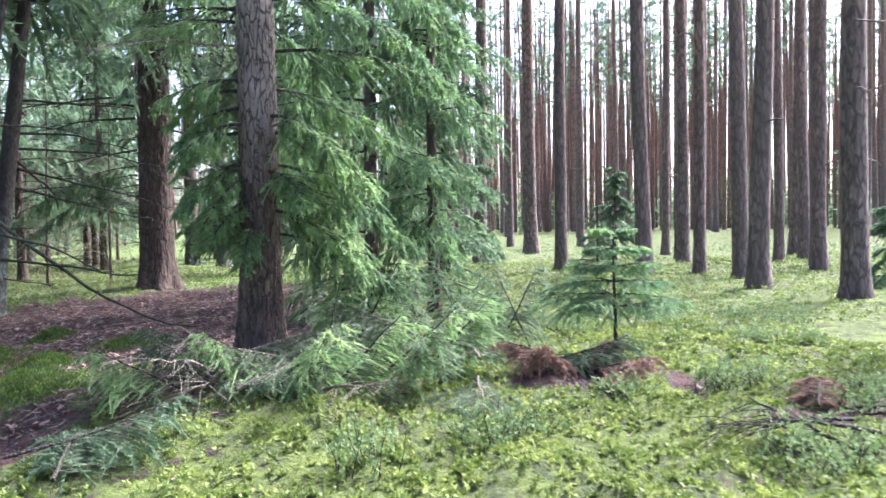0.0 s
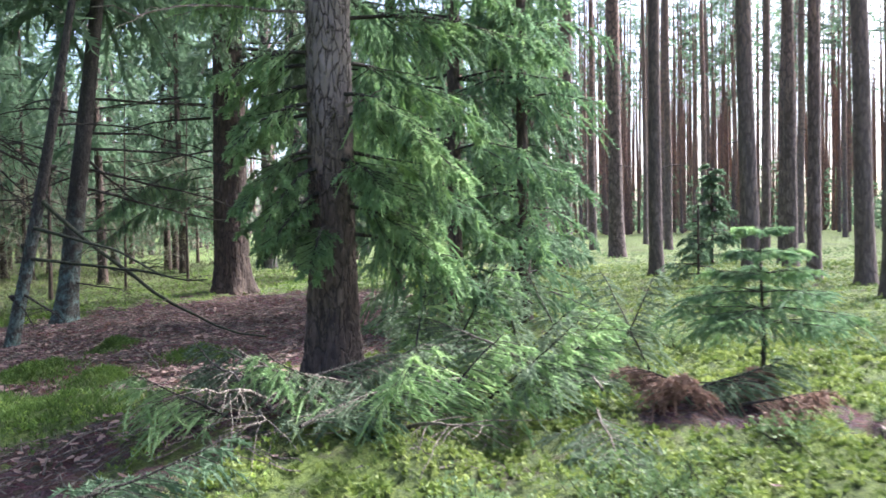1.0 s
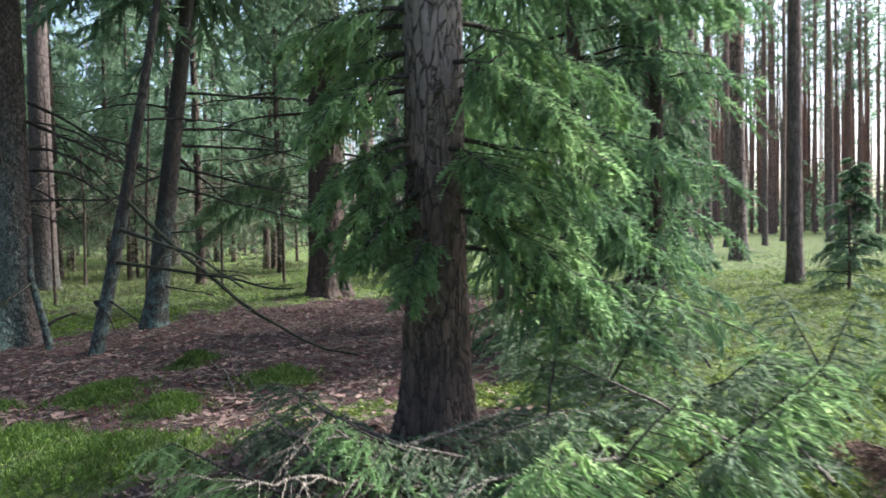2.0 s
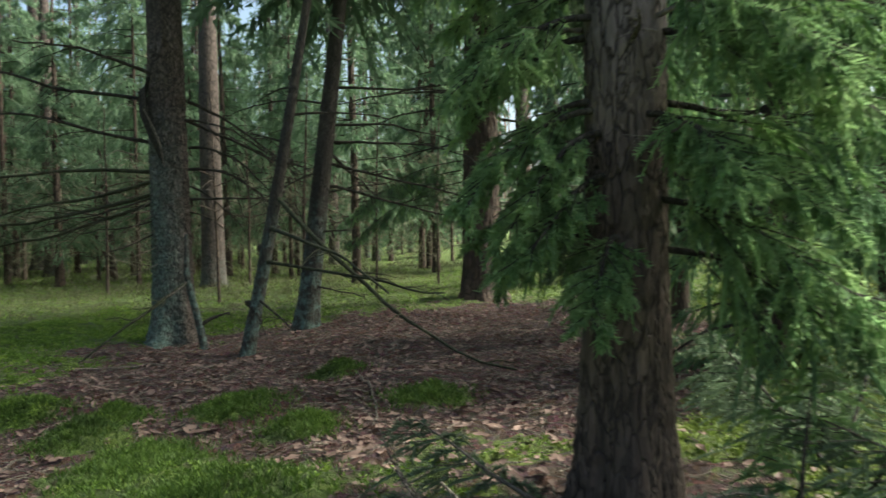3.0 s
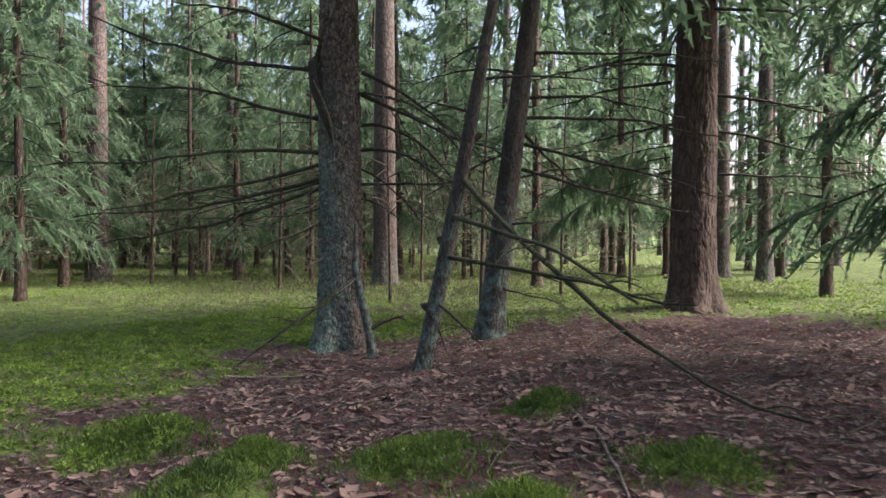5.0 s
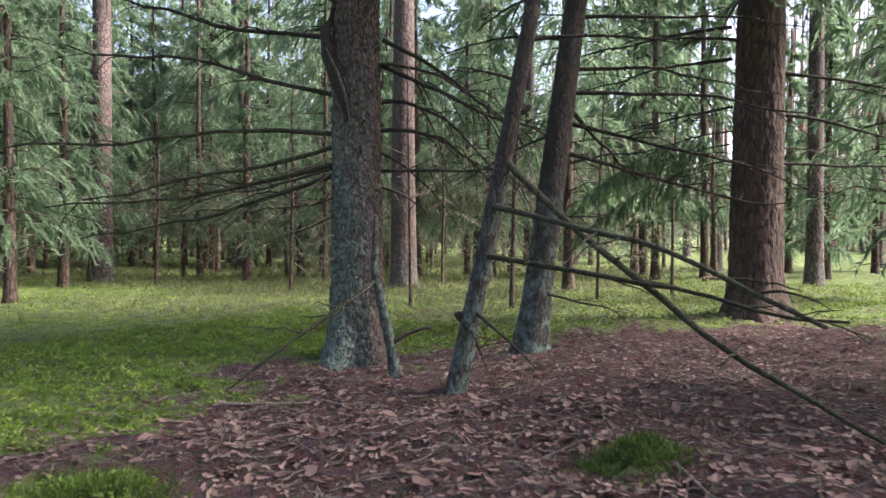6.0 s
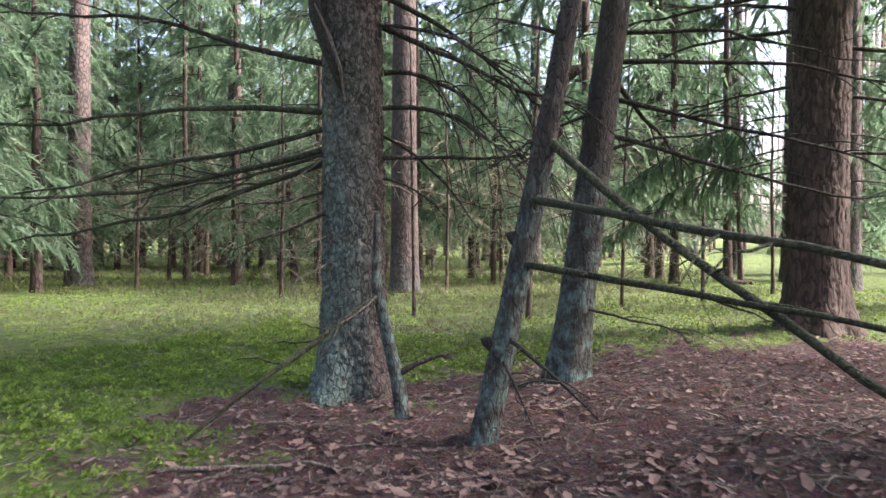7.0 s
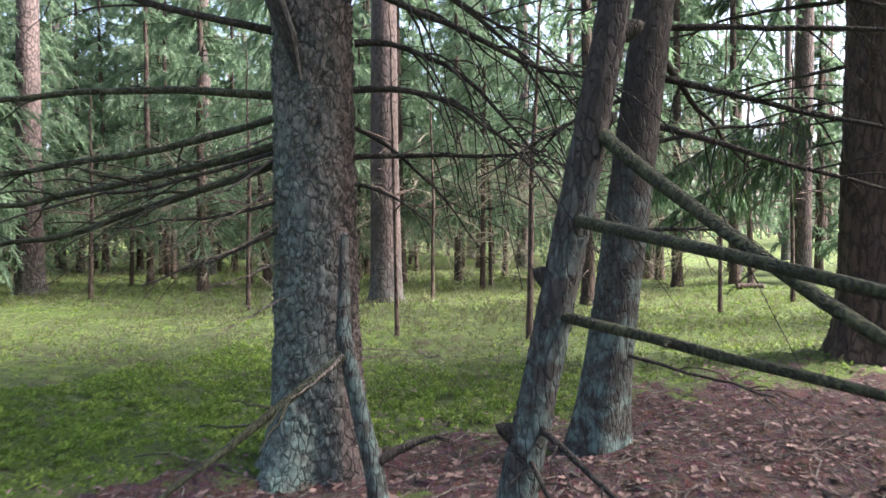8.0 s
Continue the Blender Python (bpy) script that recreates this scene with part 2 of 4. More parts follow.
def needles(b, starts, dirs, lens, n, size, width, rng, spread=0.9, sag=0.0, core=0.0):
    """Needle blades along straight twigs, n to each twig."""
    starts, dirs, lens = np.asarray(starts, float), unit(np.asarray(dirs, float)), np.asarray(lens, float)
    k = len(starts)
    if not k:
        return
    s = (np.arange(n)[None] + rng.random((k, n))) / n
    p = starts[:, None] + dirs[:, None] * (s * lens[:, None])[..., None]
    p[..., 2] -= sag * s ** 2 * lens[:, None]
    side = unit(rng.standard_normal((k, n, 3)))
    side = unit(side - (side * dirs[:, None]).sum(-1, keepdims=True) * dirs[:, None])
    nd = unit(dirs[:, None] * 0.75 + side * spread)
    wd = unit(np.cross(nd, rng.standard_normal((k, n, 3))))
    ln = size * (0.6 + 0.8 * rng.random((k, n, 1))) * (1.1 - 0.5 * s[..., None])
    v = np.stack([p - wd * width / 2, p + wd * width / 2, p + nd * ln], 2).reshape(-1, 3)
    b.add(v, np.arange(len(v)).reshape(-1, 3))
    if core:  # the green shoot itself, two crossed blades
        for _ in range(2 if core < 0.05 else 1):
            cw = unit(np.cross(dirs, rng.standard_normal((k, 3)))) * core / 2
            end = starts + dirs * lens[:, None]
            end[:, 2] -= sag * lens
            mid = starts + dirs * lens[:, None] * 0.5
            mid[:, 2] -= sag * 0.25 * lens
            v = np.stack([starts, mid - cw, end, mid + cw], 1).reshape(-1, 3)
            b.add(v, np.arange(len(v)).reshape(-1, 4))


def limb_path(length, elev, droop, rng, n=9, wob=0.03):
    """A limb along +x from the origin: it leaves at elev degrees and droops."""
    s = np.linspace(0, 1, n)
    x = s * length * math.cos(radians(elev))
    z = s * length * math.sin(radians(elev)) - droop * length * s ** 2
    w = np.cumsum(rng.standard_normal((n, 2)) * wob * length / n ** 0.5, 0) * s[:, None]
    return np.stack([x, w[:, 0], z + w[:, 1]], 1)


def turned(p, az):
    c, s = math.cos(radians(az)), math.sin(radians(az))
    p = np.asarray(p, float)
    return np.stack([p[..., 0] * c - p[..., 1] * s, p[..., 0] * s + p[..., 1] * c, p[..., 2]], -1)


def at(path, s):
    """Points of a path at the shares s."""
    q = s * (len(path) - 1)
    i = np.clip(q.astype(int), 0, len(path) - 2)
    return path[i] + (path[i + 1] - path[i]) * (q - i)[:, None]


def dead_limb(base, az, length, elev, droop, r, seed, twigs=5, twig_len=0.45, hang=0.5, wob=0.05, mat_=None, kink=0.0):
    """A leafless limb with side twigs."""
    rng = np.random.default_rng(seed)
    b = Build()
    p = limb_path(length, elev, droop, rng, 12, wob)
    if kink:
        p[:, 1] += kink * np.sin(np.linspace(0, 2.6, 12)) * length
    p = turned(p, az) + np.asarray(base)
    r = r * 1.2
    tube(b, p, np.linspace(r, r * 0.3, 12), 7, 0.08, rng)
    for _ in range(twigs + 2):
        s = 0.2 + 0.75 * rng.random()
        q = at(p, np.array([s]))[0]
        tp = limb_path(twig_len * (0.4 + 0.8 * rng.random()), rng.uniform(-20, 25), hang * rng.random(), rng, 7, 0.1)
        tp = turned(tp, az + rng.choice([-1, 1]) * rng.uniform(20, 75)) + q
        tube(b, tp, np.linspace(r * 0.4, r * 0.12, 7) * (1.1 - 0.5 * s), 5)
        if rng.random() < 0.6:
            q2 = at(tp, np.array([0.6]))[0]
            t2 = turned(limb_path(twig_len * 0.35, -20, 0.4, rng, 5, 0.1), rng.uniform(0, 360)) + q2
            tube(b, t2, np.linspace(r * 0.15, r * 0.07, 5), 4)
    return b.mesh("branch", mat_ or TWIG_DEAD, True)


def bough(base, az, length, elev, droop, seed, r=0.012, twigs=44, hang=0.5, tl=0.34, n=30, size=0.028, width=0.008, sub=4, wood=None, green=None):
    """A leafy spruce bough: the wood and its needles as two meshes."""
    rng = np.random.default_rng(seed)
    wb, nb = Build(), Build()
    p = limb_path(length, elev, droop, rng, 10, 0.04)
    tube(wb, turned(p, az) + base, np.linspace(r, r * 0.25, 10), 6)
    st, di, le = [], [], []
    for i in range(twigs):
        s = 0.12 + 0.88 * (i + rng.random()) / twigs
        q = at(p, np.array([min(s, 1.0)]))[0]
        sd = 1 if i % 2 else -1
        d = np.array([0.55 + 0.3 * rng.random(), sd * rng.uniform(0.35, 0.9), -hang * rng.uniform(0.3, 1.6)])
        ln = tl * (1.15 - 0.7 * s) * rng.uniform(0.6, 1.25)
        st.append(q), di.append(d), le.append(ln)
        d = d / np.linalg.norm(d)
        tube(wb, turned(np.array([q, q + d * ln * 0.5, q + d * ln]), az) + base, [r * 0.3, r * 0.2, r * 0.1], 3)
        for _ in range(sub):
            u = rng.uniform(0.15, 0.9)
            st.append(q + d * ln * u)
            di.append(d * 0.5 + np.array([rng.normal(0, 0.4), rng.normal(0, 0.5), -hang * rng.uniform(0.4, 2.0)]))
            le.append(ln * rng.uniform(0.35, 0.75))
    st, di = turned(np.array(st), az) + base, turned(np.array(di), az)
    needles(nb, st, di, np.array(le), n, size, width, rng, 0.8, 0.25, size * 0.5)
    return wb.mesh("branch", wood or TWIG_DEAD, True), nb.mesh("needles", green or NEEDLE_NEAR)


def cells(u, v, period, seed):
    """Distance between the two nearest of scattered centres, on a sheet that closes in u."""
    rng = np.random.default_rng(seed)
    jit = rng.random((period, 2048, 2))
    iu, iv = np.floor(u).astype(int), np.floor(v).astype(int)
    d1, d2 = np.full(u.shape, 9.0), np.full(u.shape, 9.0)
    tone = np.zeros(u.shape)
    for a in (-1, 0, 1):
        for c in (-1, 0, 1):
            j = jit[(iu + a) % period, (iv + c) % 2048]
            d = np.hypot(iu + a + j[..., 0] - u, iv + c + j[..., 1] - v)
            near = d < d1
            d2 = np.where(near, d1, np.minimum(d2, d))
            tone = np.where(near, j[..., 0], tone)
            d1 = np.minimum(d1, d)
    return d2 - d1, tone


def trunk_mesh(r, height, lean=(0.0, 0.0), flare=0.4, relief=0.012, plate=(0.05, 0.10), fine_to=4.0, step=0.014, around=96, seed=1, material=None, bend=0.0, roots=5):
    """A trunk with furrowed bark in relief, a flared foot and a slight bend; its origin at the ground."""
    rng = np.random.default_rng(seed)
    z = np.concatenate([np.arange(-0.25, fine_to, step), np.linspace(fine_to, height, 24)])
    a = np.linspace(0, 2 * np.pi, around, endpoint=False)
    Z, A = np.meshgrid(z, a, indexing="ij")
    taper = np.interp(Z, [-0.3, 1.3, height], [1.04, 1.0, 0.25])
    foot = flare * np.exp(-np.maximum(Z, -0.1) / 0.28) * (1 + 0.45 * np.cos(roots * A + rng.uniform(0, 6)) + 0.3 * np.cos((roots - 2) * A + rng.uniform(0, 6)))
    per = max(6, int(round(2 * np.pi * r / plate[0])))
    warp = 0.35 * np.sin(3 * A + Z * 9) + 0.25 * np.sin(7 * A - Z * 17)
    e, tone = cells(A / (2 * np.pi) * per, Z / plate[1] + warp + 40, per, seed)
    e2, tone2 = cells(A / (2 * np.pi) * per * 2, Z / plate[1] * 2.2 - warp + 90, per * 2, seed + 50)
    open_ = 0.5 + 0.5 * np.sin(5 * A + 3.1 * Z + 2 * np.sin(4 * Z)) * np.sin(7.3 * Z - 3 * A)
    rel = (1 - open_ * (1 - np.clip(e / 0.3, 0, 1))) * (0.45 + 0.55 * tone) + 0.45 * tone2 * np.clip(e2 / 0.25, 0, 1) + 0.10 * rng.standard_normal(Z.shape)
    R = r * taper * (1 + foot) + relief * (rel - 0.8) * np.where(Z < fine_to, 1, 0.3)
    zz = np.maximum(Z, 0)
    X = R * np.cos(A) + lean[0] * zz + bend * np.sin(zz * 0.9)
    Y = R * np.sin(A) + lean[1] * zz + bend * np.cos(zz * 0.7) - bend
    n = len(z)
    i, j = np.meshgrid(np.arange(n - 1), np.arange(around), indexing="ij")
    k = (j + 1) % around
    f = np.stack([i * around + j, i * around + k, (i + 1) * around + k, (i + 1) * around + j], -1).reshape(-1, 4)
    return Build().add(np.stack([X, Y, Z], -1), f).mesh("trunk", material, True)


def plain_trunk(r, height, seed, material, sides=12, lean=0.015, from_z=-0.3, knots=0, low=1.5, high=None):
    rng = np.random.default_rng(seed)
    z = np.concatenate([[from_z, 0, 0.15, 0.5], np.linspace(1.2, height, 12)])
    off = np.cumsum(rng.standard_normal((len(z), 2)) * lean, 0) * np.minimum(z, 6)[:, None] * 0.2
    b = Build()
    rad = r * np.interp(z, [-0.3, 0, 0.15, 0.5, 1.3, height], [1.5, 1.4, 1.22, 1.08, 1.0, 0.3])
    tube(b, np.column_stack([off, z]), rad, sides, 0.035, rng)
    for _ in range(knots):
        h = rng.uniform(low, high or height * 0.6)
        p = turned(limb_path(rng.uniform(0.25, 1.1), rng.uniform(-10, 35), 0.25, rng, 5, 0.1), rng.uniform(0, 360))
        c = at(np.column_stack([off, z]), np.array([np.interp(h, z, np.linspace(0, 1, len(z)))]))[0]
        tube(b, p + c, np.linspace(0.014, 0.005, 5), 4)
    return b.mesh("trunk", material, True)


# ---- the ground ----
def bell(x, y, cx, cy, s):
    return np.exp(-((x - cx) ** 2 + (y - cy) ** 2) / (2 * s * s))


def waves(x, y):
    return (0.03 * np.sin(1.3 * x + 0.7 * y) + 0.025 * np.sin(2.9 * x - 1.9 * y + 1.0) + 0.018 * np.sin(4.7 * y + 3.1 * x + 2.0)
            + 0.012 * np.sin(8.3 * x - 6.1 * y) + 0.010 * np.sin(11.0 * y + 5.0 * x))


def tufts(x, y):
    """Cushions of moss a hand or two across."""
    a = np.sin(13.0 * x + 1.7 * np.sin(6.1 * y)) * np.sin(11.7 * y + 1.9 * np.sin(7.3 * x))
    b = np.sin(21.0 * x - 9.0 * y + 2.0 * np.sin(5.0 * x)) * np.sin(19.0 * y + 7.0 * x)
    return 0.015 * a + 0.009 * b


def gz(x, y):
    """Height of the forest floor."""
    t = np.clip((np.asarray(x, float) + 4.5) / 5.5, 0, 1)
    h = 0.22 * t * t * (3 - 2 * t)
    h = h + 0.20 * bell(x, y, -0.9, 5.4, 0.9) + 0.06 * bell(x, y, -3.2, 8.5, 2.0) - 0.08 * bell(x, y, -7.5, 11.5, 2.5)
    h = h + 0.07 * bell(x, y, 1.0, 5.1, 0.3) + 0.10 * bell(x, y, -4.5, 15.3, 1.0) - 0.08 * bell(x, y, -1.2, 1.5, 1.5)
    h = h - 0.016 * np.clip(-np.asarray(x, float) - 6.5, 0, 14) - 0.07 * bell(x, y, -5.3, 9.9, 0.5)
    h = h + waves(x, y) * 0.8 + tufts(x, y)
    return h if np.ndim(h) else float(h)


HUMMOCKS = ((-3.62, 7.22, 0.30), (-2.49, 7.71, 0.26), (-3.59, 8.55, 0.20), (-5.25, 7.0, 0.36), (-4.22, 6.5, 0.24), (-2.93, 6.87, 0.2), (-4.35, 6.98, 0.2), (-3.4, 6.1, 0.4), (-2.6, 5.6, 0.45))


T2 = (-7.08, 10.86)


def litter_share(x, y):
    """1 where fallen leaves and needles cover the floor, 0 where moss does."""
    e = ((x + 3.7) / 2.9) ** 2 + ((y - 10.0) / 5.0) ** 2
    s = np.clip(1.15 - 0.62 * e ** 1.5, 0, 1)
    s = np.maximum(s, 0.85 * bell(x, y, -1.0, 5.7, 0.55))
    s = np.maximum(s, 0.95 * bell(x, y, T2[0] + 0.45, T2[1] - 0.15, 0.6))
    s = np.maximum(s, 0.6 * bell(x, y, -4.7, 6.7, 0.9))
    s = np.maximum(s, 0.9 * bell(x, y, -6.9, 10.0, 0.75))
    s = np.maximum(s, 0.85 * bell(x, y, -6.3, 11.4, 0.55))
    s = np.maximum(s, 0.95 * bell(x, y, 0.98, 5.05, 0.30))
    s = np.maximum(s, 0.7 * bell(x, y, 1.75, 5.0, 0.2))
    s = np.maximum(s, 0.75 * bell(x, y, 2.2, 4.2, 0.3))
    # Moss mixed with litter, its share raised to darken this shaded ground
    s = np.maximum(s, 0.74 * bell(x, y, -2.5, 5.0, 1.3))
    for cx, cy, r in HUMMOCKS:
        s = s - 1.0 * bell(x, y, cx, cy, r * 0.75)
    ragged = np.sin(3.1 * x + 1.9 * np.sin(2.3 * y)) * np.sin(2.7 * y + 1.6 * np.sin(3.3 * x)) + 0.6 * np.sin(7.7 * x - 5.1 * y) * np.sin(6.9 * y + 4.3 * x)
    s = np.clip(s, 0, 1)
    return np.clip(s + 0.9 * s * (1 - s) * ragged, 0, 1)


def graded(lo, hi, step, out_lo, out_hi):
    mid = np.arange(lo, hi, step)
    g = step * np.cumsum(1.16 ** np.arange(1, 60))
    up, down = hi + g, lo - g
    return np.concatenate([[out_lo], down[down > out_lo][::-1], mid, up[up < out_hi], [out_hi]])


def floor_mesh():
    x, y = graded(-9.5, 3.5, 0.06, -260, 260), graded(1.5, 14.0, 0.06, -260, 300)
    X, Y = np.meshgrid(x, y, indexing="ij")
    Z = gz(X, Y)
    rng = np.random.default_rng(5)
    near = np.clip(1.5 - np.hypot(X + 3, Y - 7) / 12, 0, 1)
    Z = Z + near * rng.standard_normal(Z.shape) * 0.013
    for cx, cy, r in HUMMOCKS:
        Z = Z + 0.085 * bell(X, Y, cx, cy, r * 0.6)
    n, m = X.shape
    i, j = np.meshgrid(np.arange(n - 1), np.arange(m - 1), indexing="ij")
    f = np.stack([i * m + j, (i + 1) * m + j, (i + 1) * m + j + 1, i * m + j + 1], -1).reshape(-1, 4)
    me = Build().add(np.stack([X, Y, Z], -1), f).mesh("ground", FLOOR, True)
    a = me.attributes.new("litter", 'FLOAT', 'POINT')
    a.data.foreach_set("value", litter_share(X, Y).ravel().astype(np.float32))
    # Moss tint goes from yellowish to greener towards -x
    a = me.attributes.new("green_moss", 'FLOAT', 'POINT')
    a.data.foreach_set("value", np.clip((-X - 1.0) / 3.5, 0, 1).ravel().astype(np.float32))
    return me


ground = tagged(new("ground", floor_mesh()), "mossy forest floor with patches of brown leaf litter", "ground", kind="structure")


# ---- the large trees beside the way ----
T1 = (-0.94, 5.47)
spruce = thing("spruce_tree", *T1, label="spruce with grey plated bark and drooping green boughs", category="tree")
part("trunk", trunk_mesh(0.123, 17, (0.004, 0.0), 0.42, 0.012, (0.026, 0.07), 3.4, 0.012, 96, 11, BARK_PLATE), spruce)
BOUGHS_T1 = (  # height, azimuth, length, elevation, droop
    (2.25, 165, 0.62, 8, 0.20), (2.15, 195, 0.62, 5, 0.25), (2.45, 180, 0.80, 8, 0.20), (2.75, 200, 0.80, 8, 0.25), (2.60, 140, 0.60, 5, 0.30),
    (1.72, 190, 0.40, 0, 0.55), (1.62, 165, 0.26, -5, 0.40), (1.60, 208, 0.36, 0, 0.70), (1.45, 200, 0.36, -5, 0.70), (1.25, 215, 0.36, -5, 0.70),
    (0.84, 264, 0.30, 0, 0.70),
    (1.15, 240, 0.36, -5, 0.70), (1.05, 195, 0.30, -5, 0.70), (0.95, 222, 0.32, -5, 0.60), (0.85, 180, 0.26, -5, 0.50), (1.30, 140, 0.24, -8, 0.40),
    (1.98, 12, 1.15, 8, 0.22), (1.75, 40, 0.95, 0, 0.40), (1.45, 345, 0.62, -5, 0.45), (1.25, 20, 0.85, -8, 0.45), (1.18, 335, 0.50, -5, 0.60),
    (2.30, 350, 0.95, 5, 0.45), (2.70, 25, 1.30, 5, 0.45), (1.05, 50, 0.80, -8, 0.40),
    (2.20, 75, 1.10, 0, 0.45), (1.60, 90, 0.90, 0, 0.45), (3.10, 150, 0.9, 10, 0.30), (3.30, 0, 1.30, 10, 0.50), (2.00, 110, 0.8, 0, 0.45), (1.00, 110, 0.6, -5, 0.4),
    (2.35, 112, 1.9, 3, 0.20), (2.30, 128, 1.4, 5, 0.24),
    (1.78, 210, 0.48, 0, 0.30), (1.50, 224, 0.46, -3, 0.50), (1.22, 226, 0.44, -5, 0.55), (1.02, 246, 0.36, -5, 0.60), (1.2, 312, 0.40, -5, 0.5), (1.55, 325, 0.55, 0, 0.5), (0.95, 335, 0.6, -5, 0.45), (0.8, 352, 0.75, -3, 0.4))
for i, (h, az, ln, el, dr) in enumerate(BOUGHS_T1):
    # Boughs on the camera's side take the lightened needles, as if lit
    wd, nd = bough((0.12 * math.cos(radians(az)), 0.12 * math.sin(radians(az)), h), az, ln, el, dr, 100 + i, tl=min(0.34, 0.4 * ln + 0.05), twigs=18 if ln > 1.3 else int(10 + 20 * ln) if 135 < az < 260 else int(16 + 28 * ln), sub=2 if ln > 1.3 else 3 if 135 < az < 260 else 4, green=NEEDLE_FRESH_LIT if 188 < az < 350 else NEEDLE_GREY if 100 < az < 135 else None)
    br = part("branch", wd, spruce)
    part("needles", nd, br)
for i, (h, az, ln) in enumerate(((1.48, 185, 0.22), (1.49, 330, 0.26), (1.42, 290, 0.18), (2.0, 205, 1.05), (1.1, 300, 0.3))):
    part("dead_twig", dead_limb((0.12 * math.cos(radians(az)), 0.12 * math.sin(radians(az)), h), az, ln, 5 if ln < 1 else -6, -0.1, 0.008, 150 + i, 3, ln * 0.5, 0.2, 0.1, TWIG_PALE), spruce, "pale dry twig")


def spruce_crown(height, start, radius, seed, dens=5.5, n=7, size=0.13, width=0.03, green=None, per=13):
    """Drooping boughs in uneven whorls from start up to the top, hung with twigs."""
    rng = np.random.default_rng(seed)
    wb, nb = Build(), Build()
    st, di, le = [], [], []
    z = start
    while z < height - 0.15:
        q = (height - z) / (height - start)
        for _ in range(max(3, int(rng.normal(dens, 1.2)))):
            az = rng.uniform(0, 360)
            ln = radius * (0.25 + 0.75 * q) * rng.uniform(0.55, 1.15)
            p = turned(limb_path(ln, rng.uniform(-5, 20), rng.uniform(0.25, 0.5), rng, 6, 0.05), az) + np.array([0, 0, z + rng.uniform(-0.2, 0.2)])
            tube(wb, p[[0, 2, 5]], np.linspace(0.012 + 0.006 * ln, 0.004, 3), 3)
            for s in (np.arange(per) + rng.random(per)) / per * 0.88 + 0.12:
                c = at(p, np.array([s]))[0]
                d = turned(np.array([0.7, rng.choice([-1, 1]) * rng.uniform(0.2, 0.9), -rng.uniform(0.2, 1.3)]), az)
                st.append(c), di.append(d), le.append(min(0.55, 0.42 * ln) * (1.2 - 0.6 * s) * rng.uniform(0.6, 1.2))
        z += rng.uniform(0.3, 0.5) * (0.6 + 0.08 * height)
    needles(nb, st, di, np.array(le), n, size, width, rng, 0.7, 0.4, size * 0.4)
    return wb.mesh("branchwork", TWIG_DEAD), nb.mesh("needles", green or NEEDLE_DARK)


# Upper crown out of view, added to block sun from the litter
wd, nd = spruce_crown(17, 6.0, 1.9, 20, 7.0, 8, 0.22, 0.06)
part("needles", nd, part("branchwork", wd, spruce))
old_spruce = thing("spruce_tree", *T2, label="old spruce with lichen-covered foot and leafless lower branches", category="tree")
part("trunk", trunk_mesh(0.232, 19, (-0.006, -0.003), 0.50, 0.028, (0.05, 0.085), 3.6, 0.013, 150, 12, BARK_SPRUCE), old_spruce)
LIMBS_T2 = (  # height, azimuth, length, elevation, droop, radius, kink
    (2.12, 221, 2.9, 2, 0.03, 0.020, 0.0), (2.00, 214, 2.4, -17, -0.09, 0.020, 0.03), (1.84, 222, 2.6, -17, -0.10, 0.022, -0.03), (1.74, 217, 2.5, -24, -0.13, 0.020, 0.03),
    (1.80, 230, 1.5, -20, -0.08, 0.012, 0.0), (1.52, 235, 0.9, -18, 0.0, 0.010, 0.05), (1.36, 245, 0.8, -22, 0.0, 0.010, 0.0), (2.48, 218, 2.4, 12, 0.05, 0.020, 0.03),
    (3.00, 210, 2.6, 10, -0.02, 0.022, -0.04), (2.42, 34, 1.15, 10, 0.75, 0.019, 0.03), (2.15, 26, 1.15, 6, 0.70, 0.018, -0.04), (1.78, 40, 1.15, 3, 0.04, 0.016, 0.03),
    (2.75, 22, 1.6, -24, 0.0, 0.021, 0.03), (3.0, 42, 1.5, -20, 0.25, 0.018, 0.0), (1.95, 50, 0.85, -18, 0.55, 0.012, 0.05), (1.62, 25, 0.5, -5, 0.5, 0.010, 0.0), (2.75, 8, 1.3, -5, 0.5, 0.014, 0.05), (3.3, 250, 1.6, 15, 0.2, 0.02, 0))
for i, (h, az, ln, el, dr, r, kk) in enumerate(LIMBS_T2):
    part("branch", dead_limb((0.22 * math.cos(radians(az)), 0.22 * math.sin(radians(az)), h), az, ln, el, dr, r, 200 + i, (10 if az < 90 else 5) if ln > 1 else 2, (0.7 if az < 90 else 0.5) * min(ln, 1.4), 1.5 if az < 90 else 0.7, 0.05, TWIG_MOSS if i < 4 else TWIG_DEAD, kk), old_spruce)
hook = Build()
tube(hook, [(q * math.cos(radians(a)), q * math.sin(radians(a)), h) for a, q, h in ((292, 0.26, 2.20), (284, 0.285, 2.34), (270, 0.31, 2.55), (250, 0.33, 2.80), (236, 0.31, 3.05), (230, 0.20, 3.25))], [0.012, 0.03, 0.046, 0.052, 0.055, 0.06], 9, 0.08, np.random.default_rng(8))
splinter = Build()
tube(splinter, [(q * math.cos(radians(a)), q * math.sin(radians(a)), h) for a, q, h in ((296, 0.29, 2.16), (291, 0.33, 2.4), (280, 0.36, 2.62), (262, 0.385, 2.85))], [0.005, 0.013, 0.012, 0.006], 6)
part("splinter", splinter.mesh("splinter", TWIG_PALE, True), old_spruce, "pale splinter of the broken limb")
